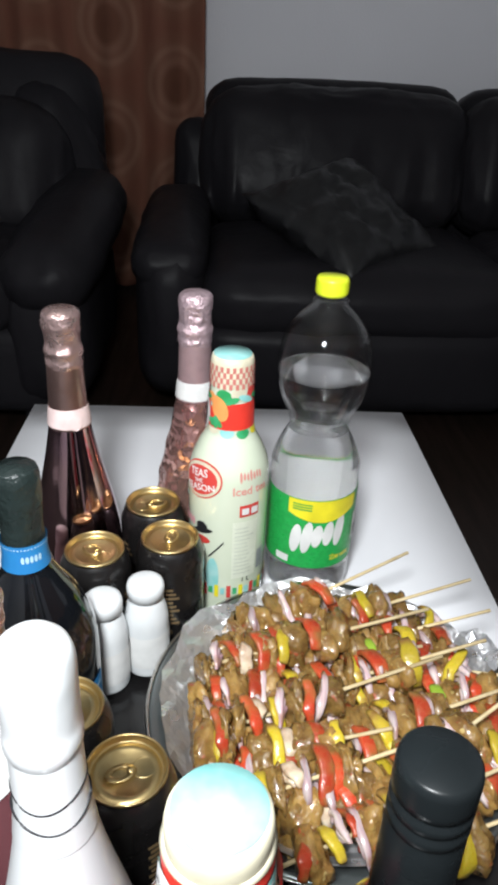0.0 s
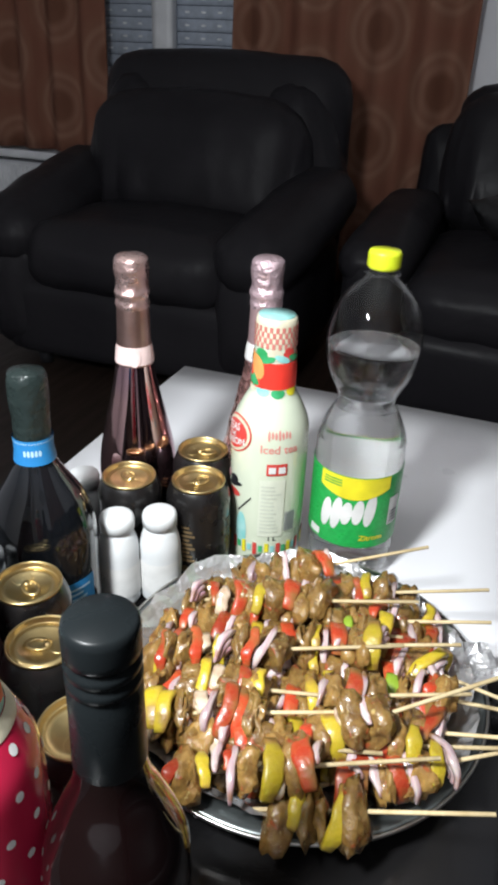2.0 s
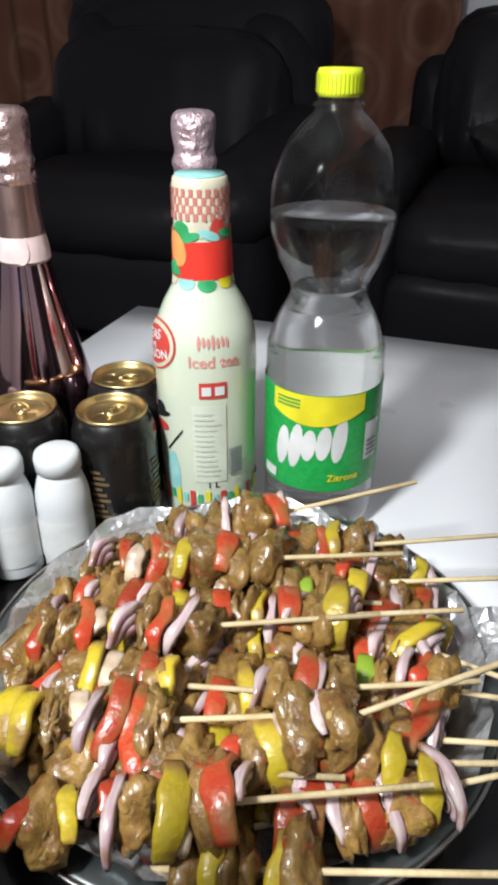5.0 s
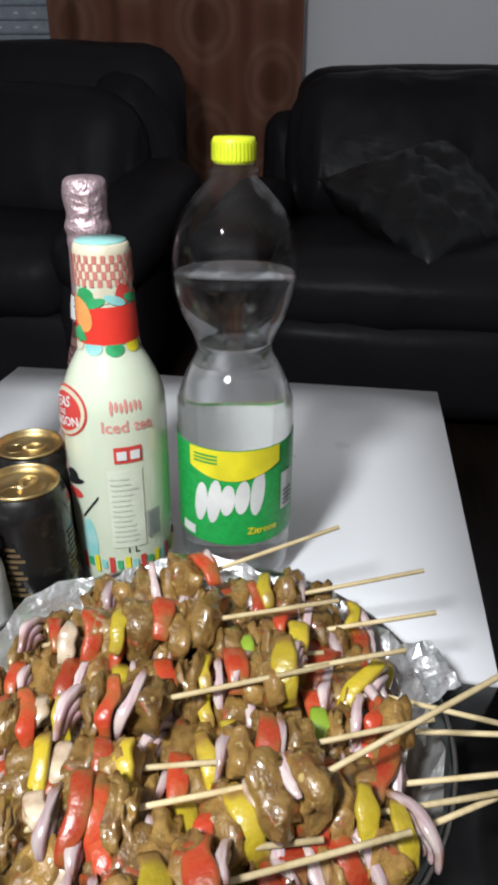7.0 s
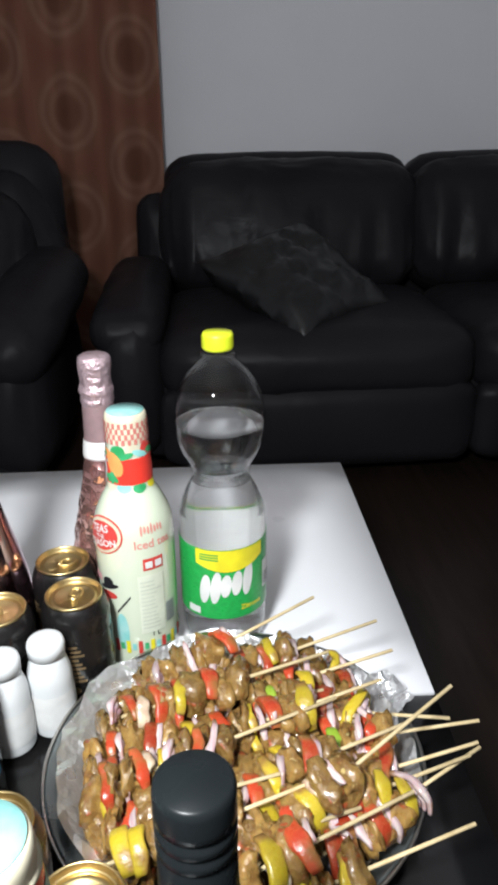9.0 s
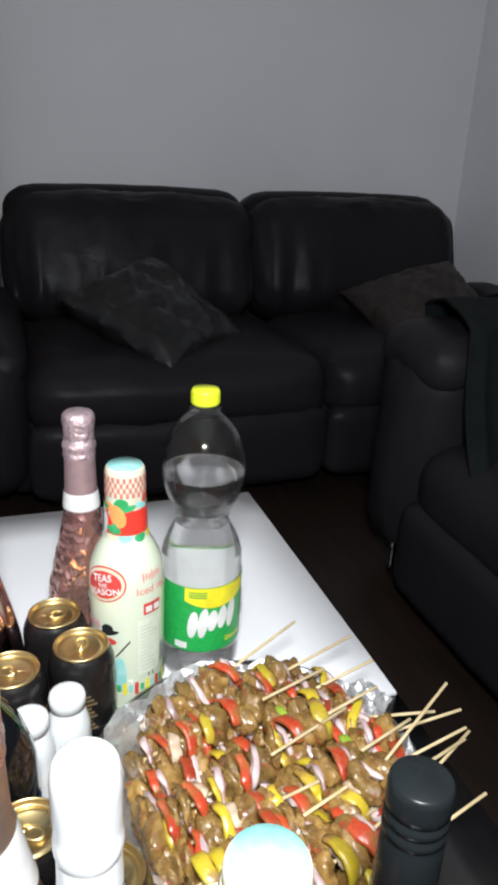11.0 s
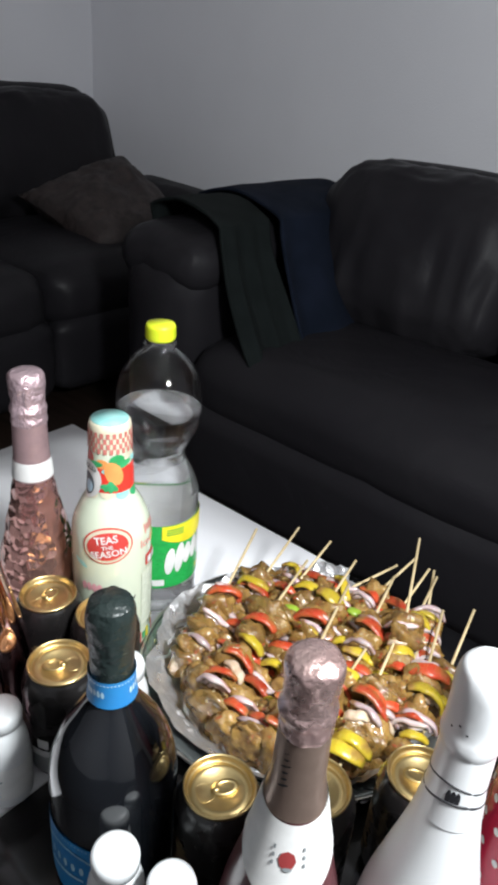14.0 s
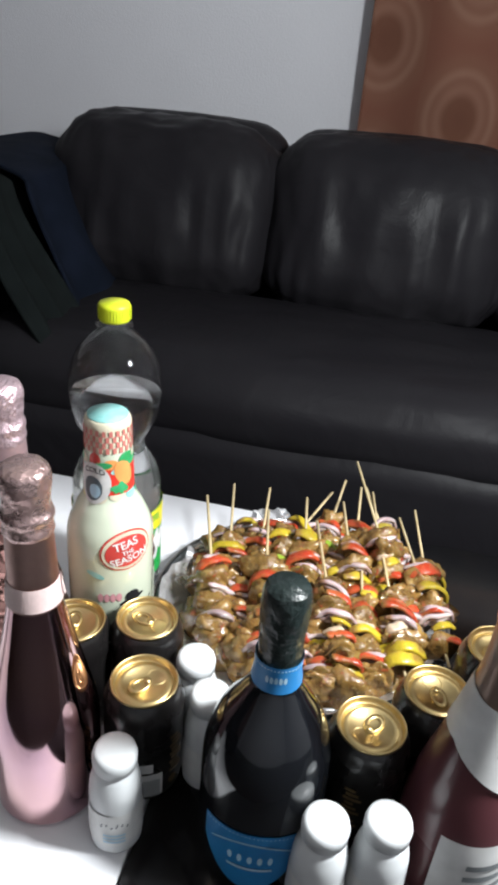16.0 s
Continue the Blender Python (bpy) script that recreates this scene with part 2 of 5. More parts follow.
def speck(m, colour, scale, low, high):
    """Small spots of another colour over a material's own."""
    nt = m.node_tree
    b = nt.nodes["Principled BSDF"]
    old = b.inputs["Base Color"].links[0].from_socket
    tc = [n for n in nt.nodes if n.type == "TEX_COORD"][0]
    n = nt.nodes.new("ShaderNodeTexNoise")
    n.inputs["Scale"].default_value, n.inputs["Detail"].default_value = scale, 3.0
    nt.links.new(tc.outputs["Object"], n.inputs["Vector"])
    r = nt.nodes.new("ShaderNodeMapRange")
    r.inputs[1].default_value, r.inputs[2].default_value = low, high
    nt.links.new(n.outputs["Fac"], r.inputs[0])
    x = nt.nodes.new("ShaderNodeMix")
    x.data_type = "RGBA"
    nt.links.new(r.outputs[0], x.inputs[0])
    nt.links.new(old, x.inputs[6])
    x.inputs[7].default_value = (*colour, 1)
    nt.links.new(x.outputs[2], b.inputs["Base Color"])


speck(MEAT, (0.30, 0.060, 0.018), 110, 0.64, 0.72)
speck(MEAT, (0.42, 0.31, 0.12), 190, 0.64, 0.72)
PEP_RED = mat("red_pepper", (0.38, 0.042, 0.016), 0.32, col2=(0.36, 0.110, 0.032), scale=60, bump=0.25, vary=0.25, coat=0.25, sss=0.15)
PEP_YEL = mat("yellow_pepper", (0.44, 0.33, 0.022), 0.32, col2=(0.37, 0.25, 0.036), scale=60, bump=0.25, vary=0.18, coat=0.25, sss=0.15)
PEP_GRN = mat("green_pepper", (0.22, 0.33, 0.03), 0.27, scale=60, bump=0.1, vary=0.2, coat=0.4)
ONION = mat("red_onion", (0.54, 0.46, 0.43), 0.25, col2=(0.36, 0.20, 0.25), scale=55, stretch=(5, 0.6, 0.6), bump=0.08, vary=0.25, coat=0.4, sss=0.15)
ONION_W = mat("white_onion", (0.62, 0.53, 0.38), 0.28, col2=(0.50, 0.35, 0.27), scale=45, bump=0.08, vary=0.1, coat=0.4, sss=0.15)
BAMBOO = mat("bamboo", (0.62, 0.50, 0.30), 0.6, col2=(0.50, 0.38, 0.20), scale=60, stretch=(1, 1, 0.2), bump=0.2, vary=0.12)
CHROME = mat("chrome", (0.7, 0.7, 0.7), 0.12, metal=1.0)


# ---- mesh helpers ----
def part(name, bm, material, parent=None, label="", smooth=True, m=None):
    me = bpy.data.meshes.new(name)
    bmesh.ops.recalc_face_normals(bm, faces=bm.faces)
    bm.to_mesh(me)
    bm.free()
    if smooth:
        for p in me.polygons:
            p.use_smooth = True
    me.materials.append(material)
    ob = new(name, me)
    if parent:
        ob.parent = parent
    if m is not None:
        ob.matrix_local = m
    if label:
        ob["label"] = label
    return ob


def thing(name, m, label, category, group="", kind=""):
    ob = new(name)
    ob.matrix_world = m
    ob.empty_display_size = 0.05
    return tagged(ob, label, category, group, kind)


def lathe(profile, n=56, wob=0.0, seed=0.0):
    """A turned form from (radius, height) pairs; a radius of 0 closes it."""
    bm = bmesh.new()
    rings = []
    for r, z in profile:
        if r <= 1e-6:
            rings.append([bm.verts.new((0, 0, z))])
            continue
        ring = []
        for i in range(n):
            a = 2 * math.pi * i / n
            q = r
            if wob:
                q = r + wob * noise.noise((math.cos(a) * 2.2 + seed, math.sin(a) * 2.2, z * 90))
            ring.append(bm.verts.new((q * math.cos(a), q * math.sin(a), z)))
        rings.append(ring)
    for a, b in zip(rings, rings[1:]):
        for i in range(n):
            j = (i + 1) % n
            if len(a) == 1 and len(b) > 1:
                bm.faces.new((a[0], b[j], b[i]))
            elif len(b) == 1 and len(a) > 1:
                bm.faces.new((a[i], a[j], b[0]))
            elif len(a) > 1:
                bm.faces.new((a[i], a[j], b[j], b[i]))
    return bm


def curve_profile(pts, steps=6):
    """Smooth (radius, height) pairs through the given ones."""
    out = []
    for i in range(len(pts) - 1):
        p0, p1, p2, p3 = pts[max(i - 1, 0)], pts[i], pts[i + 1], pts[min(i + 2, len(pts) - 1)]
        for k in range(steps):
            t = k / steps
            q = []
            for a, b, c, d in zip(p0, p1, p2, p3):
                q.append(0.5 * (2 * b + (c - a) * t + (2 * a - 5 * b + 4 * c - d) * t * t + (3 * b - a - 3 * c + d) * t ** 3))
            out.append((max(q[0], 0.0005), q[1]))
    return out + [pts[-1]]


def rbox(sx, sy, sz, r, n=6, puff=0.0, wr=0.0, wscale=6.0, seed=0.0, fold=0.0):
    """A rounded box on z = 0, puffed and wrinkled on demand."""
    bm = bmesh.new()
    bmesh.ops.create_cube(bm, size=1)
    bmesh.ops.subdivide_edges(bm, edges=bm.edges, cuts=n, use_grid_fill=True)
    h = Vector((sx / 2, sy / 2, sz / 2))
    r = min(r, *(0.98 * c for c in h))
    for v in bm.verts:
        p = Vector([math.copysign(abs(2 * c) ** 0.8, c) * k for c, k in zip(v.co, h)])
        q = Vector([max(-(k - r), min(k - r, c)) for c, k in zip(p, h)])
        d = p - q
        if d.length > 1e-9:
            p = q + d.normalized() * r
        if puff:
            u, w, t = (p[i] / h[i] for i in range(3))
            p = p + Vector((u * (1 - w * w) * (1 - t * t), w * (1 - u * u) * (1 - t * t), t * (1 - u * u) * (1 - w * w))) * puff
        if wr:
            s = Vector((seed, seed * 1.7, seed * 0.3))
            p = p + p.normalized() * wr * noise.fractal(Vector((p.x * 1.6, p.y * 1.6, p.z * 0.55)) * wscale + s, 0.6, 2.1, 3)
        if fold and p.y < 0:
            low = max(0.0, 0.75 - p.z / h.z)
            p.y -= fold * low * (noise.noise((p.x * 15, p.z * 2.2, seed)) + 0.5 * noise.noise((p.x * 34, p.z * 6, seed + 3)))
        v.co = p + Vector((0, 0, h.z))
    return bm


def tube(points, r, n=8):
    bm = bmesh.new()
    pts = [Vector(p) for p in points]
    rings = []
    for i, p in enumerate(pts):
        d = (pts[min(i + 1, len(pts) - 1)] - pts[max(i - 1, 0)]).normalized()
        u = d.orthogonal().normalized()
        w = d.cross(u)
        rings.append([bm.verts.new(p + (u * math.cos(2 * math.pi * k / n) + w * math.sin(2 * math.pi * k / n)) * r) for k in range(n)])
    for a, b in zip(rings, rings[1:]):
        for k in range(n):
            bm.faces.new((a[k], a[(k + 1) % n], b[(k + 1) % n], b[k]))
    bm.faces.new(rings[0])
    bm.faces.new(rings[-1])
    return bm


def wrap(radius, z0, z1, a0, a1, n=24, top=None, low=None, rows=6, thick=0.0005):
    """A curved label on a turned form: radius is a number or a function of height. Angles in degrees; top and low bend its edges."""
    rad = radius if callable(radius) else (lambda z: radius)
    bm = bmesh.new()
    grid = []
    for lift in (0.0003, 0.0003 + thick):
        g = []
        for j in range(rows + 1):
            row = []
            for i in range(n + 1):
                s = i / n
                a = radians(a0 + (a1 - a0) * s)
                zt, zl = z1 + (top(s) if top else 0), z0 + (low(s) if low else 0)
                z = zl + (zt - zl) * j / rows
                r = rad(z) + lift
                row.append(bm.verts.new((r * math.cos(a), r * math.sin(a), z)))
            g.append(row)
        grid.append(g)
    for g in grid:
        for j in range(rows):
            for i in range(n):
                bm.faces.new((g[j][i], g[j][i + 1], g[j + 1][i + 1], g[j + 1][i]))
    return bm


def disc_patch(radius, z, angle, w, h, n=28, lift=0.0008, tilt=0.0):
    """An oval lying on a turned form."""
    rad = radius if callable(radius) else (lambda q: radius)
    bm = bmesh.new()

    def at(u, v):
        c, s = math.cos(tilt), math.sin(tilt)
        u, v = u * c - v * s, u * s + v * c
        r = rad(z + v) + lift * 0.6
        a = radians(angle) + u / r
        return (r * math.cos(a), r * math.sin(a), z + v)

    rings = [[bm.verts.new(at(0, 0))]]
    for k in range(1, 5):
        rings.append([bm.verts.new(at(w * k / 8 * math.cos(2 * math.pi * i / n), h * k / 8 * math.sin(2 * math.pi * i / n))) for i in range(n)])
    for i in range(n):
        bm.faces.new((rings[0][0], rings[1][i], rings[1][(i + 1) % n]))
    for a, b in zip(rings[1:], rings[2:]):
        for i in range(n):
            bm.faces.new((a[i], b[i], b[(i + 1) % n], a[(i + 1) % n]))
    return bm


def lettering(text, size, radius, z, angle, lift=0.0006, tilt=0.0, bend=0.0):
    """Built-in font bent round a turned form, centred on the angle."""
    cu = bpy.data.curves.new("lettering", "FONT")
    cu.body, cu.size, cu.align_x, cu.align_y, cu.resolution_u = text, size, "CENTER", "CENTER", 3
    cu.offset = size * 0.02
    ob = new("lettering", cu)
    dg = bpy.context.evaluated_depsgraph_get()
    me = bpy.data.meshes.new_from_object(ob.evaluated_get(dg))
    bpy.data.objects.remove(ob)
    rad = radius if callable(radius) else (lambda q: radius)
    bm = bmesh.new()
    bm.from_mesh(me)
    for v in bm.verts:
        u, w = v.co.x, v.co.y
        w += bend * u * u
        c, s = math.cos(tilt), math.sin(tilt)
        u, w = u * c - w * s, u * s + w * c
        r = rad(z + w) + lift
        a = radians(angle) + u / r
        v.co = (r * math.cos(a), r * math.sin(a), z + w)
    return bm


def radius_of(profile):
    pts = sorted((z, r) for r, z in profile)

    def f(z):
        for (z0, r0), (z1, r1) in zip(pts, pts[1:]):
            if z0 <= z <= z1:
                return r0 + (r1 - r0) * (z - z0) / max(z1 - z0, 1e-9)
        return pts[0][1] if z < pts[0][0] else pts[-1][1]
    return f


# ---- the room ----
TZ = 0.446
def slab(name, x0, x1, y0, y1, z0, z1, material, kind="structure", label="", category="", bevel=0.0):
    bm = bmesh.new()
    bmesh.ops.create_cube(bm, size=1)
    for v in bm.verts:
        v.co = ((x0 + x1) / 2 + v.co.x * (x1 - x0), (y0 + y1) / 2 + v.co.y * (y1 - y0), (z0 + z1) / 2 + v.co.z * (z1 - z0))
    if bevel:
        bmesh.ops.bevel(bm, geom=bm.edges[:], offset=bevel, segments=2, affect="EDGES")
    ob = part(name, bm, material, smooth=False)
    return tagged(ob, label, category, kind=kind)


XW, YW, XE, YS, CEILZ = 2.28, 3.42, -2.9, -1.9, 2.5
floor = slab("floor", XE - 0.2, XW + 0.2, YS - 0.2, YW + 0.2, -0.1, 0.0, FLOOR, label="dark brown wooden floor in dim light", category="floor")
slab("ceiling", XE - 0.2, XW + 0.2, YS - 0.2, YW + 0.2, CEILZ, CEILZ + 0.1, CEIL, label="plain white painted ceiling", category="ceiling")
# window wall, with the opening behind the armchair
WX0, WX1, WZ0, WZ1 = -2.2, -0.55, 0.47, 2.1
slab("wall_north", WX1, XW + 0.2, YW, YW + 0.2, 0, CEILZ, WALL, label="plain light grey painted wall behind the sofa", category="wall")
slab("wall_north_under_window", WX0, WX1, YW, YW + 0.2, 0, WZ0 - 0.03, WALL, label="white painted wall below the window", category="wall")
slab("wall_north_over_window", WX0, WX1, YW, YW + 0.2, WZ1, CEILZ, WALL, label="painted wall above the window", category="wall")
slab("wall_north_west", XE, WX0, YW, YW + 0.2, 0, CEILZ, WALL, label="painted wall beside the window", category="wall")
slab("wall_east", XW, XW + 0.2, YS - 0.2, YW, 0, CEILZ, WALL, label="plain light grey painted wall", category="wall")
slab("wall_west", XE - 0.2, XE, YS - 0.2, YW + 0.2, 0, CEILZ, WALL, label="plain painted wall", category="wall")
slab("wall_south", XE, XW, YS - 0.2, YS, 0, CEILZ, WALL, label="plain painted wall", category="wall")

window = thing("window_1", pose((WX0 + WX1) / 2, YW + 0.08, WZ0), "window closed by a pale roller shutter", "window", kind="structure")
W = WX1 - WX0
def bar(x0, x1, y0, y1, z0, z1, r=0.006):
    bm = rbox(x1 - x0, y1 - y0, z1 - z0, r, n=2)
    bmesh.ops.translate(bm, verts=bm.verts, vec=((x0 + x1) / 2, (y0 + y1) / 2, z0))
    return bm
for x0, x1, z0, z1 in ((-W / 2, W / 2, 0, 0.07), (-W / 2, W / 2, WZ1 - WZ0 - 0.07, WZ1 - WZ0), (-W / 2, -W / 2 + 0.07, 0.07, WZ1 - WZ0 - 0.07),
                       (W / 2 - 0.07, W / 2, 0.07, WZ1 - WZ0 - 0.07), (-0.05, 0.05, 0.07, WZ1 - WZ0 - 0.07)):
    part("window_frame", bar(x0, x1, -0.03, 0.03, z0, z1), PVC, window)
for k in range(31):
    z = 0.02 + k * 0.052
    sl = part("shutter_slat", bar(-W / 2, W / 2, 0.05, 0.064, z, z + 0.050, 0.005), SHEER, window)
    if 8 <= k <= 14:
        for q in range(18):
            x = -0.72 + q * 0.08
            part("slot", bar(x, x + 0.022, 0.046, 0.0505, z + 0.02, z + 0.029, 0.002), SLOT, sl)
sill = slab("window_sill", -2.75, WX1 + 0.05, YW - 0.16, YW, WZ0 - 0.035, WZ0, PVC, label="white window sill board", category="window sill", bevel=0.006)
radiator = thing("radiator", pose(-2.05, YW - 0.075, 0.1), "white panel radiator under the window sill", "radiator")
part("panel", rbox(1.2, 0.06, 0.31, 0.012, n=3), PVC, radiator)
for k in range(2):
    part("bracket", bar(-0.4 + k * 0.8, -0.37 + k * 0.8, -0.01, 0.075, 0.05, 0.28), PVC, radiator)
for k in range(30):
    part("rib", bar(-0.57 + k * 0.0385, -0.548 + k * 0.0385, -0.036, -0.028, 0.02, 0.29, 0.003), PVC, radiator)
part("valve", bar(0.52, 0.55, -0.04, -0.02, 0.24, 0.32), PRINT_BLACK, radiator)


def curtain(name, length, height, folds, seed, label, m):
    nx, nz = int(length / 0.012), 26
    bm = bmesh.new()
    uvl = bm.loops.layers.uv.new()
    vs = []
    for j in range(nz + 1):
        z = height * j / nz
        row = []
        for i in range(nx + 1):
            x = length * i / nx
            amp = 0.026 + 0.012 * noise.noise((x * 3, seed, 0))
            y = amp * math.sin(2 * math.pi * x / folds + 1.3 * noise.noise((x * 2, seed + 5, z * 0.4))) + 0.01 * noise.noise((x * 4, z * 2, seed))
            row.append((bm.verts.new((x, y, z)), x, z))
        vs.append(row)
    for j in range(nz):
        for i in range(nx):
            q = (vs[j][i], vs[j][i + 1], vs[j + 1][i + 1], vs[j + 1][i])
            f = bm.faces.new([w[0] for w in q])
            for lp, w in zip(f.loops, q):
                lp[uvl].uv = (w[1] * 1.15, w[2])
    ob = part(name, bm, CURTAIN, m=m)
    sm = ob.modifiers.new("thickness", "SOLIDIFY")
    sm.thickness = 0.002
    return tagged(ob, label, "curtain")


RODS = thing("curtain_rod", pose(-1.2, YW - 0.13, 2.3), "thin metal curtain rod above the window", "curtain rod")
part("rod", tube([(-1.5, 0, 0), (1.3, 0, 0)], 0.012), CHROME, RODS)
for x in (-1.0, 0.0, 0.95):
    part("bracket", tube([(x, 0.0, 0), (x, 0.13, 0)], 0.008), CHROME, RODS)
curtain("curtain", 0.98, 2.26, 0.17, 1.0, "brown floor-length curtain printed with rings", pose(-0.95, YW - 0.15, 0.03))
curtain("curtain", 0.85, 1.81, 0.16, 7.0, "brown curtain printed with rings ending at the sill", pose(-2.42, YW - 0.13, 0.482))
ROD2 = thing("curtain_rod", pose(XW - 0.11, 0.0, 2.3), "thin metal curtain rod on the side wall", "curtain rod")
part("rod", tube([(0, -1.2, 0), (0, 0.75, 0)], 0.012), CHROME, ROD2)
for y in (-1.1, 0.72):
    part("bracket", tube([(0, y, 0), (0.11, y, 0)], 0.008), CHROME, ROD2)
curtain("curtain", 1.7, 2.26, 0.34, 3.0, "light brown curtain printed with large rings", pose(XW - 0.13, -1.03, 0.03, 0, 0, 90))


# ---- seating ----
def cushion_box(name, sx, sy, sz, m, parent, r=0.09, seed=0.0, puff=0.02, wr=0.010, label="", n=14, fold=0.0):
    return part(name, rbox(sx, sy, sz, r, n=n, puff=puff, wr=wr, wscale=6.5, seed=seed, fold=fold), LEATHER, parent, label, m=m)


def sofa(m, seats, width, label, back_h=0.44, arm=0.27, arm_h=0.58, rise=0.0, deep=1.0, bench=False, wing=False):
    """Seats face -y; the origin is on the floor under the middle of the back's top edge."""
    s = thing("sofa", m, label, "sofa")
    full = seats * width
    part("base", rbox(full + 0.1, 0.86 * deep, 0.26, 0.04, n=8, wr=0.004), LEATHER, s, m=pose(0, -0.52 * deep, 0.05))
    for sx in (-1, 1):
        for y in (-0.9 * deep, -0.15):
            part("foot", lathe([(0, 0), (0.022, 0), (0.03, 0.06), (0, 0.06)], 16), PRINT_BLACK, s, m=pose(sx * full * 0.45, y, 0))
    for k in range(seats):
        x = (k - (seats - 1) / 2) * width
        if not bench:
            cushion_box("seat_cushion", width - 0.006, 0.72 * deep, 0.20, pose(x, -0.66 * deep, 0.25), s, 0.08, k * 3 + 1, 0.025)
            cushion_box("front_panel", width - 0.01, 0.10, 0.24, pose(x, -0.985 * deep, 0.06), s, 0.045, k * 3 + 2, 0.015)
        cushion_box("back_cushion", width - 0.004, 0.25, back_h, pose(x, -0.20, 0.41, -14), s, 0.10, k * 5 + 3, 0.03, 0.010, n=34, fold=0.020)
        cushion_box("headrest", width - 0.006, 0.20, 0.19, pose(x, -0.035, 0.665 + rise, -10), s, 0.085, k * 7 + 4, 0.012, 0.003)
    if bench:
        cushion_box("seat_cushion", full - 0.006, 0.72 * deep, 0.20, pose(0, -0.66 * deep, 0.24), s, 0.08, 1, 0.02, n=30)
        cushion_box("front_panel", full - 0.01, 0.10, 0.24, pose(0, -0.985 * deep, 0.06), s, 0.045, 2, 0.01, n=30)
    part("back_shell", rbox(full + 0.04, 0.16, 0.72 + rise, 0.06, n=8), LEATHER, s, m=pose(0, 0.03, 0.06, -4))
    for sx in (-1, 1):
        if wing:
            cushion_box("side_wing", 0.15, 0.24, 0.68, pose(sx * (full / 2 + 0.045), -0.03, 0.05, -8), s, 0.06, 20 + sx, 0.01)
        cushion_box("arm", arm, 0.98 * deep, arm_h - 0.06, pose(sx * (full / 2 + arm / 2 - 0.01), -0.50 * deep, 0.06), s, 0.11, 9 + sx, 0.02)
        cushion_box("arm_pad", arm * 1.06, 0.74 * deep, 0.13, pose(sx * (full / 2 + arm / 2 - 0.005), -0.60 * deep, arm_h - 0.10, 4), s, 0.062, 12 + sx, 0.012, 0.008)
    return s


sofa(pose(0.955, 2.99, 0), 2, 0.905, "black wrinkled leather two-seat sofa against the wall", arm=0.19, arm_h=0.50, rise=0.02, wing=True)
long_sofa = sofa(pose(1.60, 0.51, 0, 0, 0, -90), 3, 0.57, "long black wrinkled leather sofa by the side wall", back_h=0.40, arm_h=0.64, rise=-0.04, deep=0.72, bench=True)
# added chrome strip that makes a small upright glint low on the sofa front
part("recline_lever", rbox(0.012, 0.012, 0.07, 0.004, n=3), CHROME, long_sofa, "small chrome strip added for a glint", m=pose(-0.87, -0.735, 0.09))

chair = thing("armchair", pose(-0.755, 2.606, 0, 0, 0, 0), "wide black leather armchair with rolled arms", "armchair")
part("base", rbox(0.84, 0.70, 0.26, 0.05, n=8), LEATHER, chair, m=pose(0, -0.36, 0.05))
for sx in (-1, 1):
    for y in (-0.62, -0.08):
        part("foot", lathe([(0, 0), (0.022, 0), (0.03, 0.06), (0, 0.06)], 16), PRINT_BLACK, chair, m=pose(sx * 0.33, y, 0))
cushion_box("seat_cushion", 0.66, 0.60, 0.20, pose(0, -0.42, 0.27), chair, 0.08, 31, 0.03)
cushion_box("back_cushion", 0.74, 0.22, 0.40, pose(0, -0.17, 0.40, -12), chair, 0.10, 33, 0.035, 0.008, n=26, fold=0.016)
part("back_shell", rbox(0.88, 0.22, 0.86, 0.14, n=12, puff=0.02, wr=0.006), LEATHER, chair, m=pose(0.02, 0.0, 0.07, -5))
for sx in (-1, 1):
    cushion_box("arm", 0.22, 0.70, 0.38, pose(sx * 0.39, -0.36, 0.06), chair, 0.09, 40 + sx, 0.02)
    cushion_box("wing", 0.19, 0.20, 0.46, pose(sx * 0.435 + 0.01, -0.03, 0.42, -6, -sx * 22), chair, 0.08, 50 + sx, 0.015)
    cushion_box("arm_roll", 0.23, 0.72, 0.18, pose(sx * 0.42, -0.36, 0.39, 11, 0, sx * -4), chair, 0.09, 45 + sx, 0.015)


def cushion(name, material, m, w, label, seed):
    """A square scatter cushion with pointed corners."""
    n = 24
    bm = bmesh.new()
    bmesh.ops.create_grid(bm, x_segments=n, y_segments=n, size=0.5)
    top = bm.verts[:]
    low = bmesh.ops.duplicate(bm, geom=bm.faces[:])
    lv = [g for g in low["geom"] if isinstance(g, bmesh.types.BMVert)]
    for sgn, vs in ((1, top), (-1, lv)):
        for v in vs:
            u, t = v.co.x * 2, v.co.y * 2
            f = max(0.0, (1 - u * u) * (1 - t * t)) ** 0.36
            pin = 1 - 0.10 * (1 - abs(u) ** 2) * abs(t) - 0.10 * (1 - abs(t) ** 2) * abs(u)
            z = sgn * 0.085 * f + (0.022 * noise.fractal(Vector((u * 2.2 + seed, t * 2.2, sgn)), 0.7, 2, 4) + 0.03 * u * t) * (0.3 + f)
            v.co = (u * w / 2 * pin, t * w / 2 * pin, z)
    bmesh.ops.remove_doubles(bm, verts=bm.verts, dist=0.0015)
    return tagged(part(name, bm, material, m=m), label, "cushion")


cushion("cushion", CUSHION2, pose(0.475, 2.29, 0.530, 26, 6, 16) @ pose(0, 0, 0, 0, 0, 28), 0.46, "crumpled dark grey satin cushion lying on the sofa", 2)
cushion("cushion", CUSHION, pose(1.45, 2.30, 0.525, 24, 5, -38) @ pose(0, 0, 0, 0, 0, 40), 0.46, "brown-grey fringed cushion leaning on the sofa arm", 9)


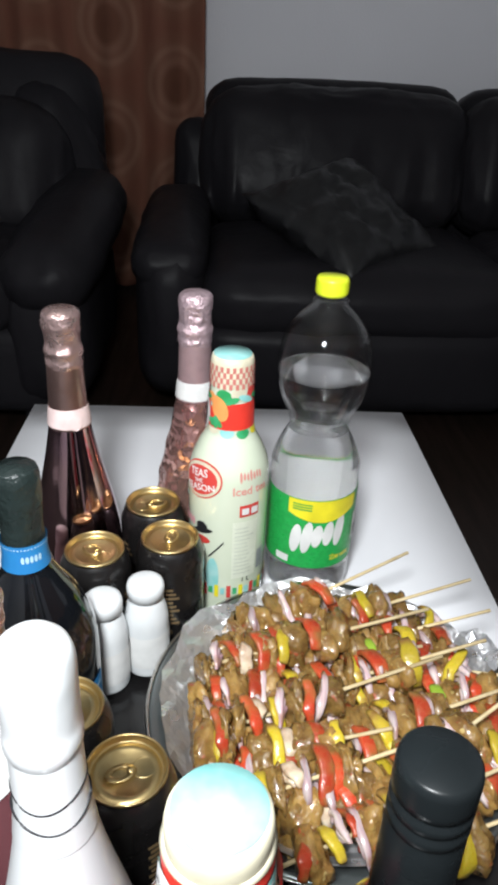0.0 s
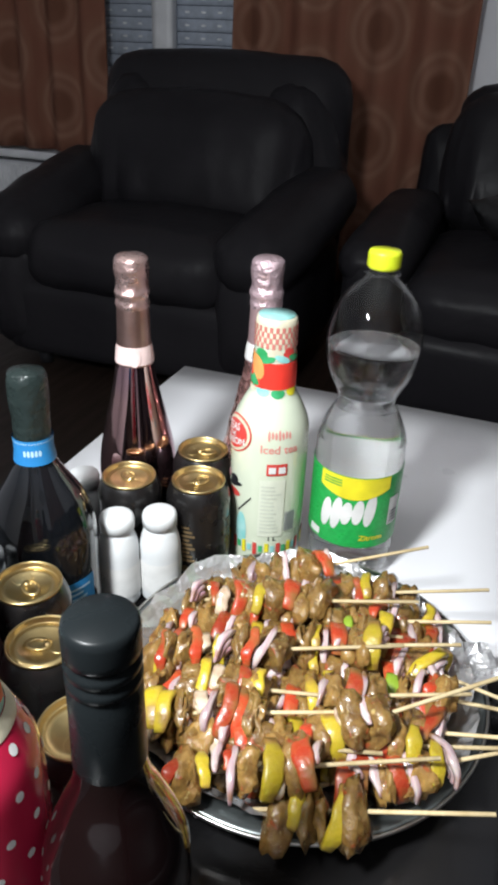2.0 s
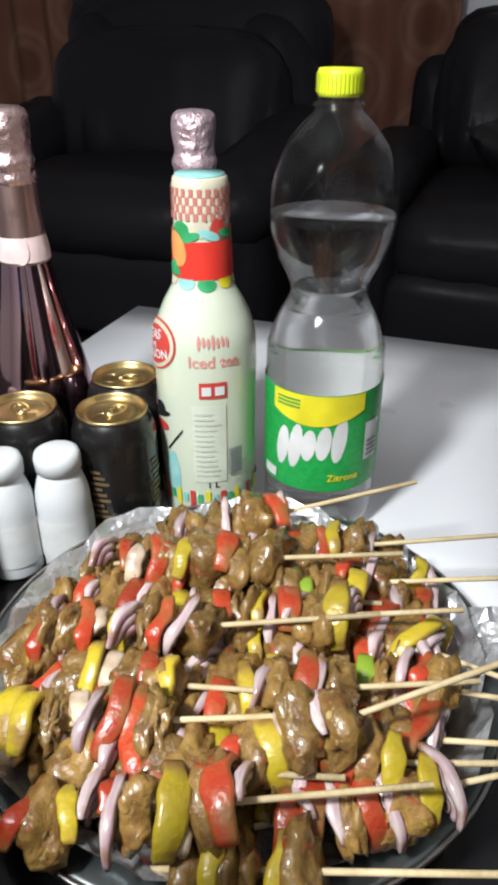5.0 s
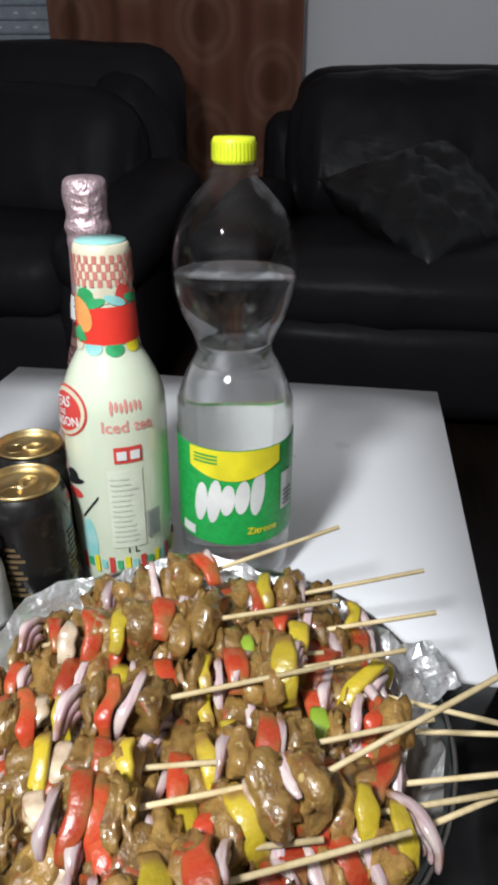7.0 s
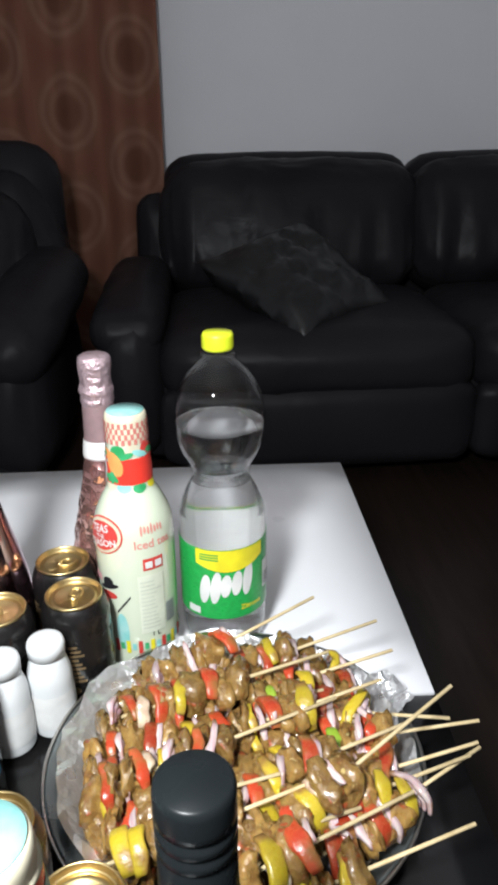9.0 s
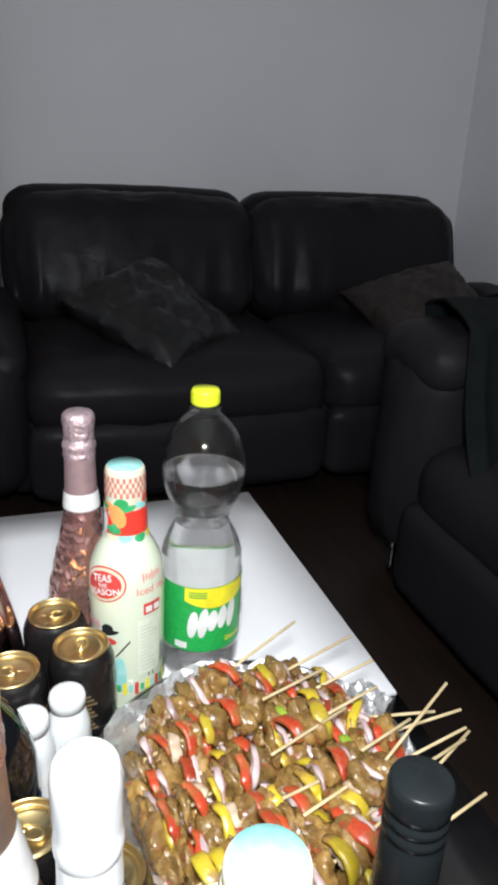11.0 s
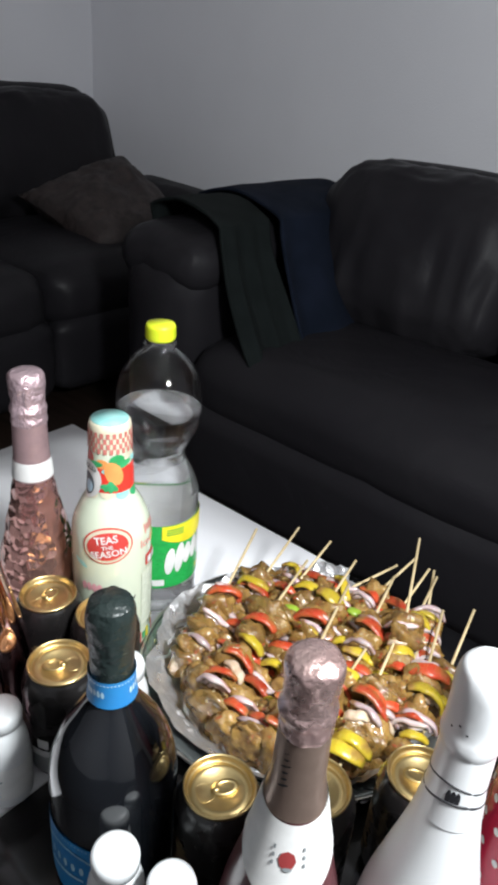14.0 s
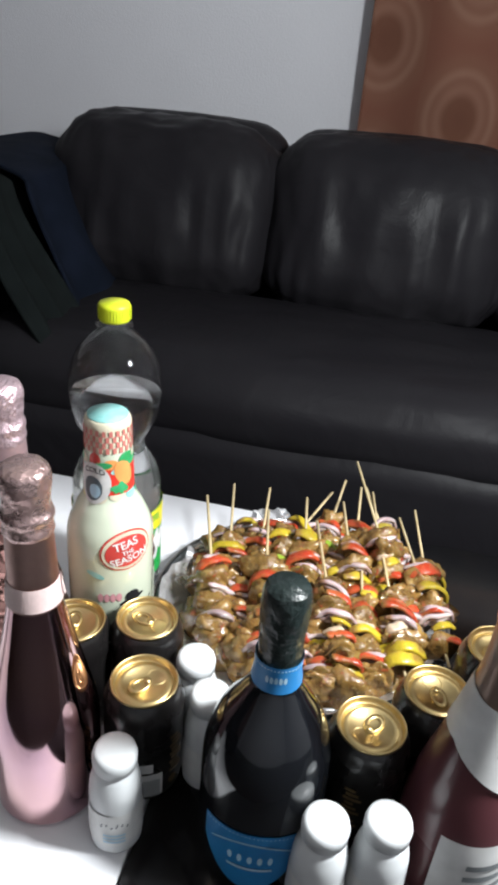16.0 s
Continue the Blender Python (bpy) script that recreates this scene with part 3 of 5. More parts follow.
def drape(name, material, x0, x1, y_in, y_out, z_top, drop_in, drop_out, label, seed, skew=0.0):
    """A cloth over a sofa arm that runs along x."""
    nu, nv = 40, 46
    bm = bmesh.new()
    vs = []
    total = drop_in + (y_out - y_in) + drop_out
    for i in range(nu + 1):
        s = i / nu
        row = []
        for j in range(nv + 1):
            d = total * j / nv
            if d < drop_in:
                f = 1 - d / drop_in
                y, z = y_in - 0.22 * f ** 1.3, z_top - 0.035 - (drop_in - d)
            elif d < drop_in + y_out - y_in:
                q = (d - drop_in) / (y_out - y_in)
                y, z = y_in + (y_out - y_in) * q, z_top - 0.035 * (2 * q - 1) ** 2
            else:
                y, z = y_out + 0.01, z_top - 0.035 - (d - drop_in - y_out + y_in)
            hang = max(0.0, min(1.0, (z_top - z) / 0.15))
            wv = noise.noise((s * 5 + seed, 0.3 * z * 4, seed)) * 0.03 * hang
            x = x0 + (x1 - x0) * s + 0.015 * noise.noise((seed, d * 6, s * 3))
            x += skew * (d / total - 0.5)
            row.append(bm.verts.new((x, y + wv, z + 0.006 * noise.noise((x * 9, y * 9, seed)))))
        vs.append(row)
    for i in range(nu):
        for j in range(nv):
            bm.faces.new((vs[i][j], vs[i + 1][j], vs[i + 1][j + 1], vs[i][j + 1]))
    ob = part(name, bm, material)
    md = ob.modifiers.new("thickness", "SOLIDIFY")
    md.thickness = 0.008
    return tagged(ob, label, "blanket")


drape("blanket", NAVY, 1.165, 1.56, 1.31, 1.66, 0.735, 0.36, 0.2, "navy blue blanket draped over the sofa arm", 4, 0.20)
drape("blanket", GREEN_CLOTH, 0.985, 1.158, 1.34, 1.65, 0.725, 0.31, 0.18, "dark green cloth draped over the sofa arm", 8, 0.20)

# a black holder with a glass by the radiator
lantern = thing("lantern", pose(-1.56, 2.50, 0), "black metal lantern with glass standing on the floor", "lantern")
for sx in (-1, 1):
    for sy in (-1, 1):
        part("post", bar(sx * 0.08 - 0.008, sx * 0.08 + 0.008, sy * 0.08 - 0.008, sy * 0.08 + 0.008, 0.02, 0.30, 0.003), PRINT_BLACK, lantern)
part("base", rbox(0.2, 0.2, 0.02, 0.004, n=2), PRINT_BLACK, lantern)
part("top", rbox(0.2, 0.2, 0.02, 0.004, n=2), PRINT_BLACK, lantern, m=pose(0, 0, 0.30))
part("glass", lathe(curve_profile([(0.0, 0.02), (0.05, 0.03), (0.06, 0.12), (0.05, 0.22), (0.048, 0.26)]), 32), CHROME, lantern, "shiny rounded glass")

# ---- the table ----
table = thing("coffee_table", pose(0.104, 0.62, 0), "low coffee table with a white half and a glossy black half", "coffee table")
def top_panel(sx, sy, sz):
    bm = rbox(sx, sy, sz, 0.003, n=4)
    return bm
part("white_top", top_panel(0.612, 0.552, 0.036), WHITE_TOP, table, "white laminate table half", m=pose(0, 0.276, TZ - 0.036))
part("black_top", top_panel(0.612, 0.548, 0.036), BLACK_TOP, table, "glossy black table half", m=pose(0, -0.2755, TZ - 0.0365))
part("apron", rbox(0.54, 1.02, 0.06, 0.004, n=2), BLACK_TOP, table, m=pose(0, 0, TZ - 0.097))
for sx in (-1, 1):
    for sy in (-1, 1):
        part("leg", rbox(0.055, 0.055, TZ - 0.097, 0.005, n=2), BLACK_TOP, table, m=pose(sx * 0.24, sy * 0.48, 0))
part("lower_shelf", rbox(0.50, 0.96, 0.018, 0.003, n=2), BLACK_TOP, table, m=pose(0, 0, 0.13))


# ---- drinks ----
def on_table(x, y, turn=0.0):
    return pose(x, y, TZ, 0, 0, turn)


def soda_bottle(x, y):
    b = thing("soda_bottle", on_table(x, y), "clear plastic lemon soda bottle with a lime cap, two thirds full", "bottle")
    outer = curve_profile([(0.026, 0.004), (0.041, 0.006), (0.0458, 0.018), (0.046, 0.06), (0.046, 0.145), (0.0445, 0.160), (0.0380, 0.178), (0.0288, 0.197), (0.0315, 0.210), (0.0405, 0.228),
                           (0.0453, 0.250), (0.0445, 0.274), (0.0378, 0.296), (0.0255, 0.312), (0.0165, 0.321), (0.0145, 0.331)], 5)
    f = radius_of(outer)
    part("bottle_wall", lathe([(0.0, 0.010), (0.018, 0.009)] + outer, 72), CLEAR, b, "clear plastic hourglass wall")
    water = [(0.0, 0.0115), (0.018, 0.0105)] + [(r - 0.0012, z + 0.0012) for r, z in outer if z < 0.253] + [(f(0.2545) - 0.0012, 0.2545), (0.0, 0.2545)]
    part("soda", lathe(water, 72), WATER, b, "clear soda")
    for k in range(5):
        a = k * 72
        part("foot_lobe", disc_patch(f, 0.013, a, 0.026, 0.014, lift=0.0006), CLEAR, b)
    for z in (0.206, 0.201):
        part("ring", lathe([(f(z) + 0.0004, z - 0.0008), (f(z) + 0.0012, z), (f(z) + 0.0004, z + 0.0008)], 56), CLEAR, b)
    cap = part("cap", lathe([(0, 0.3295), (0.0138, 0.3295), (0.0150, 0.332), (0.0150, 0.344), (0.0139, 0.3465), (0, 0.347)], 48), LIME_CAP, b, "lime yellow screw cap")
    for k in range(36):
        a = k * 10
        part("ridge", wrap(0.0149, 0.332, 0.3435, a, a + 4.5, n=1, rows=1, thick=0.0005), LIME_CAP, cap)
    part("neck_ring", lathe([(0.014, 0.323), (0.0175, 0.324), (0.0175, 0.326), (0.014, 0.327)], 40), CLEAR, b)
    # label: green, with a yellow field above and plain white shapes for the brand
    lab = part("label", wrap(f, 0.048, 0.132, -190, 170, n=120), LABEL_GREEN, b, "green and yellow printed paper label")
    part("label_inside", lathe([(f(0.05) - 0.0005, 0.0485), (f(0.09) - 0.0005, 0.09), (f(0.131) - 0.0005, 0.1315)], 72), LABEL_WHITE, lab, "white inner side of the label")
    for c in (-75, 105):
        part("yellow_field", wrap(lambda z: f(z) + 0.0009, 0.1125, 0.1318, c - 52, c + 40, n=30, low=lambda s: 0.010 - 0.016 * math.sin(math.pi * (0.15 + 0.75 * s))), YELLOW_PRINT, lab)
        for du, h in ((-0.026, 0.036), (-0.0145, 0.040), (-0.004, 0.028), (0.0075, 0.030), (0.0195, 0.040)):
            ang = c - 8 + math.degrees(du / 0.046)
            part("brand_shape", disc_patch(f, 0.0900 + du * 0.22, ang, 0.0118, h, n=14, lift=0.0019, tilt=-0.12), LABEL_WHITE, lab)
        part("word", lettering("Zitrone", 0.0085, f, 0.0605, c + 22, lift=0.0016), YELLOW_PRINT, lab)
        part("info_panel", wrap(lambda z: f(z) + 0.0010, 0.072, 0.105, c + 44, c + 62, n=8), LABEL_WHITE, lab)
        for k in range(4):
            part("info_bar", wrap(lambda z: f(z) + 0.0018, 0.076 + k * 0.004, 0.0775 + k * 0.004, c + 46, c + 60, n=6, rows=1), BAR_GREY, lab)
        part("white_tag", wrap(lambda z: f(z) + 0.0010, 0.052, 0.060, c - 66, c - 48, n=6), LABEL_WHITE, lab)
        for k in range(3):
            part("small_print_bar", wrap(lambda z: f(z) + 0.0018, 0.1205 + k * 0.003, 0.1216 + k * 0.003, c - 46, c - 22, n=6, rows=1), LABEL_GREEN, lab)
    return b


soda_bottle(0.200, 0.736)


def checker(b, f, z0, z1, dark, light, cells=34, rows=3):
    ring = part("checked_band", lathe([(f(z0) + 0.0003, z0), (f((z0 + z1) / 2) + 0.0006, (z0 + z1) / 2), (f(z1) + 0.0003, z1)], 60), light, b, "checked paper band")
    h = (z1 - z0) / rows
    for k in range(cells):
        for j in range(rows):
            if (k + j) % 2 == 0:
                a = k * 360 / cells
                part("check", wrap(lambda z: f(z) + 0.0008, z0 + j * h, z0 + (j + 1) * h, a, a + 360 / cells, n=1, rows=1, thick=0.0001), dark, ring)


def tea_bottle(x, y, turn, berry=False):
    """Carafe-shaped iced tea bottle; angles are measured from its front."""
    b = thing("iced_tea_bottle", on_table(x, y, turn),
              "glossy strawberry-red tea bottle with white dots and a mint lid" if berry else "pale green iced tea bottle with a red neck band", "bottle")
    prof = curve_profile([(0.030, 0.001), (0.0375, 0.004), (0.0385, 0.012), (0.0395, 0.05), (0.0400, 0.10), (0.0399, 0.152), (0.0378, 0.172), (0.031, 0.189), (0.0255, 0.199),
                          (0.0236 if berry else 0.0224, 0.206), (0.0228 if berry else 0.0212, 0.22), (0.0216 if berry else 0.0202, 0.25), (0.0205 if berry else 0.0198, 0.262)], 5)
    if berry:
        prof = [(r, z + 0.017 * max(0.0, min(1.0, (z - 0.12) / 0.05)) * max(0.0, min(1.0, (0.262 - z) / 0.04))) for r, z in prof]
    f = radius_of(prof)
    part("body", lathe([(0, 0.002)] + prof + [(0.0185, 0.268), (0, 0.268)], 72), BERRY if berry else LIQUEUR, b, "strawberry red glossy body" if berry else "milky pale green body")
    lr = 0.0210 if berry else 0.0202
    lid = part("lid", lathe([(lr * x, z) for x, z in ((0.93, 0.262), (0.985, 0.264), (1.0, 0.274), (0.96, 0.2785), (0.89, 0.280), (0, 0.280))], 56), CREAM, b, "round lid with a mint top")
    part("lid_print", lathe([(0.0, 0.2812), (0.0186 if berry else 0.0176, 0.2812), (0.0186 if berry else 0.0176, 0.2802)], 48), TEAL, lid, "mint green lid print")
    if not berry:
        checker(b, f, 0.252, 0.2735, mat("faded_red_print", (0.60, 0.20, 0.17), 0.45), CREAM, 44, 4)
        part("red_band", lathe([(f(0.211) + 0.0008, 0.211), (f(0.225) + 0.0012, 0.225), (f(0.238) + 0.0008, 0.238)], 60), RED_BAND, b, "bright red band")
    else:
        part("neck_print", lathe([(f(0.220) + 0.0006, 0.218), (f(0.236) + 0.0009, 0.236), (f(0.253) + 0.0006, 0.254)], 60), TEAL, b, "green patterned neck sleeve")
        part("red_band", lathe([(f(0.256) + 0.0007, 0.2555), (f(0.26) + 0.0009, 0.2625)], 60), RED_BAND, b, "narrow red band")
        part("gold_ring", lathe([(f(0.210) + 0.0006, 0.210), (f(0.214) + 0.0016, 0.214), (f(0.218) + 0.0006, 0.218)], 60), CREAM, b)
        dots = random.Random(21)
        for k in range(110):
            part("neck_dot", disc_patch(f, 0.2205 + 0.031 * dots.random(), k * 360 / 110 + dots.uniform(-4, 4), dots.uniform(0.0016, 0.0038), dots.uniform(0.0014, 0.0026), n=8, lift=0.0020),
                 dots.choice((GREEN_PRINT, GREEN_PRINT, CREAM, LABEL_WHITE, RED_PRINT)), b)
        part("ribbon", wrap(lambda q: f(q) + 0.0024, 0.2275, 0.2450, -44, 80, n=30), RED_BAND, b, "red ribbon print")
        for k in range(5):
            part("holly_leaf", disc_patch(f, 0.236 + 0.004 * math.sin(k * 1.3), -46 + 4 * math.cos(k * 1.3), 0.013, 0.0060, n=14, lift=0.0036 + 0.0002 * k, tilt=k * 0.65), GREEN_PRINT, b)
        part("rim_ring", lathe([(f(0.262) + 0.0002, 0.2630), (f(0.262) + 0.0020, 0.2640), (f(0.262) + 0.0002, 0.2655)], 56), CREAM, b)
    rnd = random.Random(5 if berry else 3)
    cold = (-90,) if berry else (-196,)
    for c in cold:
        badge = part("badge", disc_patch(f, 0.234 if berry else 0.222, c, 0.039 if berry else 0.034, 0.046 if berry else 0.040, n=30, lift=0.0022), LABEL_WHITE, b, "oval white badge")
        part("swirl", disc_patch(f, 0.232 if berry else 0.217, c, 0.019, 0.024, n=24, lift=0.0029), mat("swirl_grey", (0.10, 0.13, 0.15), 0.4), badge)
        part("swirl_core", disc_patch(f, 0.231 if berry else 0.215, c + 6, 0.011, 0.014, n=20, lift=0.0034), LIGHT_BLUE, badge)
        part("word", lettering("COLD", 0.0075, f, 0.249 if berry else 0.2355, c + 4, lift=0.0022, bend=-18), PRINT_BLACK, badge)
    if not berry:
        for k in range(9):
            a = k * 40 + 8
            z = 0.243 + rnd.uniform(-0.004, 0.004)
            part("fruit", disc_patch(f, z, a, rnd.uniform(0.011, 0.016), rnd.uniform(0.012, 0.016), n=18, lift=0.0014), (RED_PRINT, ORANGE_PRINT, GREEN_PRINT, CREAM)[k % 4], b)
            part("leaf", disc_patch(f, z - 0.004, a + 20, 0.017, 0.0065, n=14, lift=0.0019, tilt=rnd.uniform(-0.5, 0.5)), (GREEN_PRINT, TEAL)[k % 2], b)
            part("petal", disc_patch(f, 0.2085 + rnd.uniform(-0.002, 0.002), a + 12, 0.014, 0.010, n=16, lift=0.0013), (CREAM, GREEN_PRINT, CREAM, TEAL, YELLOW_PRINT)[(k * 3) % 5], b)
        part("front_fruit", disc_patch(f, 0.232, -122, 0.017, 0.026, n=20, lift=0.0024, tilt=0.4), ORANGE_PRINT, b)
        for k in range(4):
            part("holly_leaf", disc_patch(f, 0.218, -140 + k * 5, 0.013, 0.0065, n=14, lift=0.0026, tilt=k * 0.8), GREEN_PRINT, b)
        # front text and the pictograms
        soft_red, soft_grey = mat("soft_red_print", (0.70, 0.30, 0.26), 0.4), mat("soft_grey_print", (0.54, 0.58, 0.49), 0.4)
        part("word", lettering("Iced tea", 0.0125, f, 0.154, -58), soft_red, b)
        for k in range(7):
            part("brand_bar", disc_patch(f, 0.169 + 0.0008 * (k % 2), -74 + k * 5.2, 0.0026, 0.0115 if k in (0, 3) else 0.008, n=10, lift=0.0012), soft_red, b)
        part("red_frame", wrap(f, 0.125, 0.138, -75, -45, n=10), RED_PRINT, b)
        for k in range(2):
            part("pictogram", wrap(lambda z: f(z) + 0.001, 0.128, 0.135, -72 + k * 14, -62 + k * 14, n=5, rows=2), LABEL_WHITE, b)
        part("info_panel", wrap(f, 0.050, 0.119, -84, -46, n=12), mat("pale_panel", (0.66, 0.70, 0.58), 0.3), b)
        for k in range(13):
            part("info_bar", wrap(lambda z: f(z) + 0.0006, 0.056 + k * 0.0046, 0.0572 + k * 0.0046, -81, -50 - rnd.uniform(0, 12), n=6, rows=1), soft_grey, b)
        for k in range(9):
            part("code_bar", wrap(lambda z: f(z) + 0.001, 0.056, 0.080, -44 + k * 2.0, -43.1 + k * 2.0, n=1, rows=1), BAR_GREY, b)
        part("volume", lettering("1 L", 0.008, f, 0.0470, -62), PRINT_BLACK, b)
        for k in range(40):
            a = k * 9
            part("zigzag", wrap(lambda z: f(z) + 0.0006, 0.0260 + 0.004 * (k % 2), 0.0410 - 0.003 * (k % 2), a, a + 6, n=2, rows=1), (YELLOW_PRINT, TEAL, RED_PRINT, GREEN_PRINT)[k % 4], b)
        part("shadow_figure", disc_patch(f, 0.052, -112, 0.014, 0.045, n=18, lift=0.001), TEAL, b)
        part("ribbon", wrap(f, 0.074, 0.0765, -118, -96, n=10, low=lambda s: 0.02 * s, top=lambda s: 0.02 * s, rows=1), PRINT_BLACK, b)
        part("hat", disc_patch(f, 0.104, -130, 0.026, 0.006, n=18, lift=0.0012, tilt=0.25), PRINT_BLACK, b)
        part("hat_crown", disc_patch(f, 0.109, -130, 0.014, 0.012, n=18, lift=0.0016, tilt=0.25), PRINT_BLACK, b)
        part("scarf", disc_patch(f, 0.094, -130, 0.020, 0.009, n=14, lift=0.0012), RED_PRINT, b)
        for k in range(4):
            part("brand_bar", disc_patch(f, 0.110, -172 + k * 8, 0.0055, 0.010, n=12, lift=0.001), mat("pink_print", (0.72, 0.35, 0.38), 0.4) if k == 0 else bpy.data.materials["pink_print"], b)
        part("sprig", disc_patch(f, 0.136, -178, 0.018, 0.006, n=14, lift=0.001, tilt=-0.4), TEAL, b)
    else:
        for z, k in itertools_grid(8, 15):
            zz = 0.045 + z * 0.0225
            if zz < 0.207:
                part("dot", disc_patch(f, zz + rnd.uniform(-0.003, 0.003), k * 24 + (z % 2) * 12 + rnd.uniform(-3, 3), 0.0052, 0.0062, n=10, lift=0.0008), LABEL_WHITE, b)
        for c in (-40, 130, 215):
            part("leaf", disc_patch(f, 0.085, c - 40, 0.030, 0.018, n=18, lift=0.0014, tilt=0.6), TEAL, b)
            part("leaf", disc_patch(f, 0.068, c - 30, 0.026, 0.014, n=18, lift=0.0016, tilt=-0.4), GREEN_PRINT, b)
            part("blossom", disc_patch(f, 0.06, c - 52, 0.034, 0.04, n=20, lift=0.0012), PALE_PINK, b)
    # oval badge with the slogan
    c, z = (-35, 0.134) if berry else (-136, 0.161)
    t = 0.45 if berry else 0.18
    oval = part("slogan_badge", disc_patch(f, z, c, 0.048, 0.036, n=36, lift=0.0020, tilt=t), CREAM, b, "oval red badge")
    part("badge_edge", disc_patch(f, z, c, 0.051, 0.039, n=36, lift=0.0014, tilt=t), RED_PRINT, oval)
    part("slogan_field", disc_patch(f, z, c, 0.042, 0.030, n=36, lift=0.0025, tilt=t), RED_PRINT, oval)
    for w, s, dz in (("TEAS", 0.0105, 0.0075), ("THE", 0.0062, -0.0003), ("SEASON", 0.0100, -0.0075)):
        du = -dz * math.sin(t)
        part("word", lettering(w, s, f, z + dz * math.cos(t), c + math.degrees(du / 0.04), lift=0.0021, tilt=t), LABEL_WHITE, oval)
    return b


def itertools_grid(a, b):
    return [(i, j) for i in range(a) for j in range(b)]


tea_bottle(0.110, 0.708, 0)
tea_bottle(0.099, 0.255, -58, berry=True)


def sparkling(x, y, turn, kind):
    """Sparkling wine bottle, foil at its mouth."""
    spec = {
        "rose": ("mirror-like rose gold sparkling wine bottle with pink foil", 0.320, 0.0435, ROSE_METAL, ROSE_FOIL, COPPER_NECK),
        "faceted": ("pink faceted sparkling wine bottle with mauve foil", 0.314, 0.0435, ROSE_METAL, PINK_FOIL, PINK_SLEEVE),
        "frosted": ("frosted smoky-rose sparkling wine bottle with white collar", 0.311, 0.0430, SMOKY_ROSE, ROSE_FOIL, BRONZE_NECK),
        "white": ("all-white frosted sparkling wine bottle with white foil", 0.320, 0.0420, FROST_WHITE, FROST_WHITE, FROST_WHITE),
    }[kind]
    label, H, R, body_m, foil_m, neck_m = spec
    b = thing("sparkling_wine_bottle", on_table(x, y, turn), label, "bottle")
    z = H - 0.325
    nk, fk = {"rose": (0.98, 0.90), "faceted": (0.98, 0.90), "frosted": (0.90, 0.85), "white": (0.93, 1.0)}[kind]
    prof = curve_profile([(R * 0.72, 0.001), (R * 0.97, 0.004), (R, 0.016), (R, 0.06), (R * 0.985, 0.09 + z), (R * 0.90, 0.118 + z), (R * 0.74, 0.15 + z), (R * 0.585, 0.18 + z), (R * 0.455, 0.21 + z),
                          (0.0172 * nk, 0.235 + z), (0.0158 * nk, 0.262 + z), (0.0152 * nk, 0.29 + z)], 5)
    f = radius_of(prof)
    bm = lathe([(0, 0.006), (R * 0.6, 0.003)] + prof + [(0, 0.292 + z)], 72)
    if kind == "faceted":
        for v in bm.verts:
            r = math.hypot(v.co.x, v.co.y)
            if r > 0.012 and v.co.z < 0.215:
                a = math.atan2(v.co.y, v.co.x)
                u, w = a * 9 / math.pi * 1.0, v.co.z / 0.0185
                d = abs(math.sin(math.pi * (u + w) / 2)) * abs(math.sin(math.pi * (u - w) / 2))
                k = 1 + (d - 0.5) * 0.05
                v.co.x, v.co.y = v.co.x * k, v.co.y * k
    part("body", bm, body_m if kind != "faceted" else FACET, b)
    # neck sleeve and crumpled foil over the cork
    part("neck_sleeve", lathe([(f(0.212 + z) + 0.0006, 0.212 + z), (f(0.235 + z) + 0.0008, 0.235 + z), (f(0.27 + z) + 0.0012, 0.275 + z)], 56), neck_m, b)
    if kind == "white":
        cover = [(0.0150, 0.262 + z), (0.0170, 0.269 + z), (0.0172, 0.275 + z), (0.0165, 0.282 + z), (0.0168, 0.296 + z), (0.0168, 0.310 + z), (0.0150, 0.320 + z), (0.0100, 0.3252 + z)]
    else:
        cover = [(0.0165, 0.268 + z), (0.0192, 0.274 + z), (0.0186, 0.281 + z), (0.0200, 0.287 + z), (0.0178, 0.294 + z), (0.0186, 0.304 + z), (0.0194, 0.313 + z), (0.0184, 0.321 + z), (0.0140, 0.3245 + z)]
    part("foil", lathe(curve_profile([(r * fk, q) for r, q in cover], 5) + [(0, 0.326 + z)], 64, wob=0.0011 if kind != "white" else 0.0003, seed=x * 50), foil_m, b, "crumpled foil cap")
    if kind in ("rose", "faceted"):
        part("collar", lathe([(f(0.214 + z) + 0.0014, 0.214 + z), (f(0.223 + z) + 0.0018, 0.223 + z), (f(0.233 + z) + 0.0014, 0.233 + z)], 56), PALE_PINK if kind == "rose" else LABEL_WHITE, b, "pale paper collar")
    if kind == "rose":
        part("seal", disc_patch(f, 0.223 + z, -62, 0.013, 0.020, n=22, lift=0.0044), PALE_PINK, b)
    if kind == "frosted":
        col = part("collar", wrap(lambda q: f(q) + 0.0008, 0.180 + z, 0.217 + z, -147 - 180, -147 + 180, n=120,
                                  low=lambda s: -0.029 * max(0.0, 1 - abs(s - 0.5) * 4.0) - 0.006, top=lambda s: -0.006 * math.cos((s - 0.5) * 2 * math.pi)), LABEL_WHITE, b, "white shield-shaped collar label")
        part("rose_emblem", disc_patch(f, 0.172, -147, 0.011, 0.014, n=8, lift=0.0036), mat("dull_red_print", (0.30, 0.045, 0.045), 0.4), col)
        part("rose_leaf", disc_patch(f, 0.166, -146, 0.006, 0.003, n=12, lift=0.0041), BAR_GREY, col)
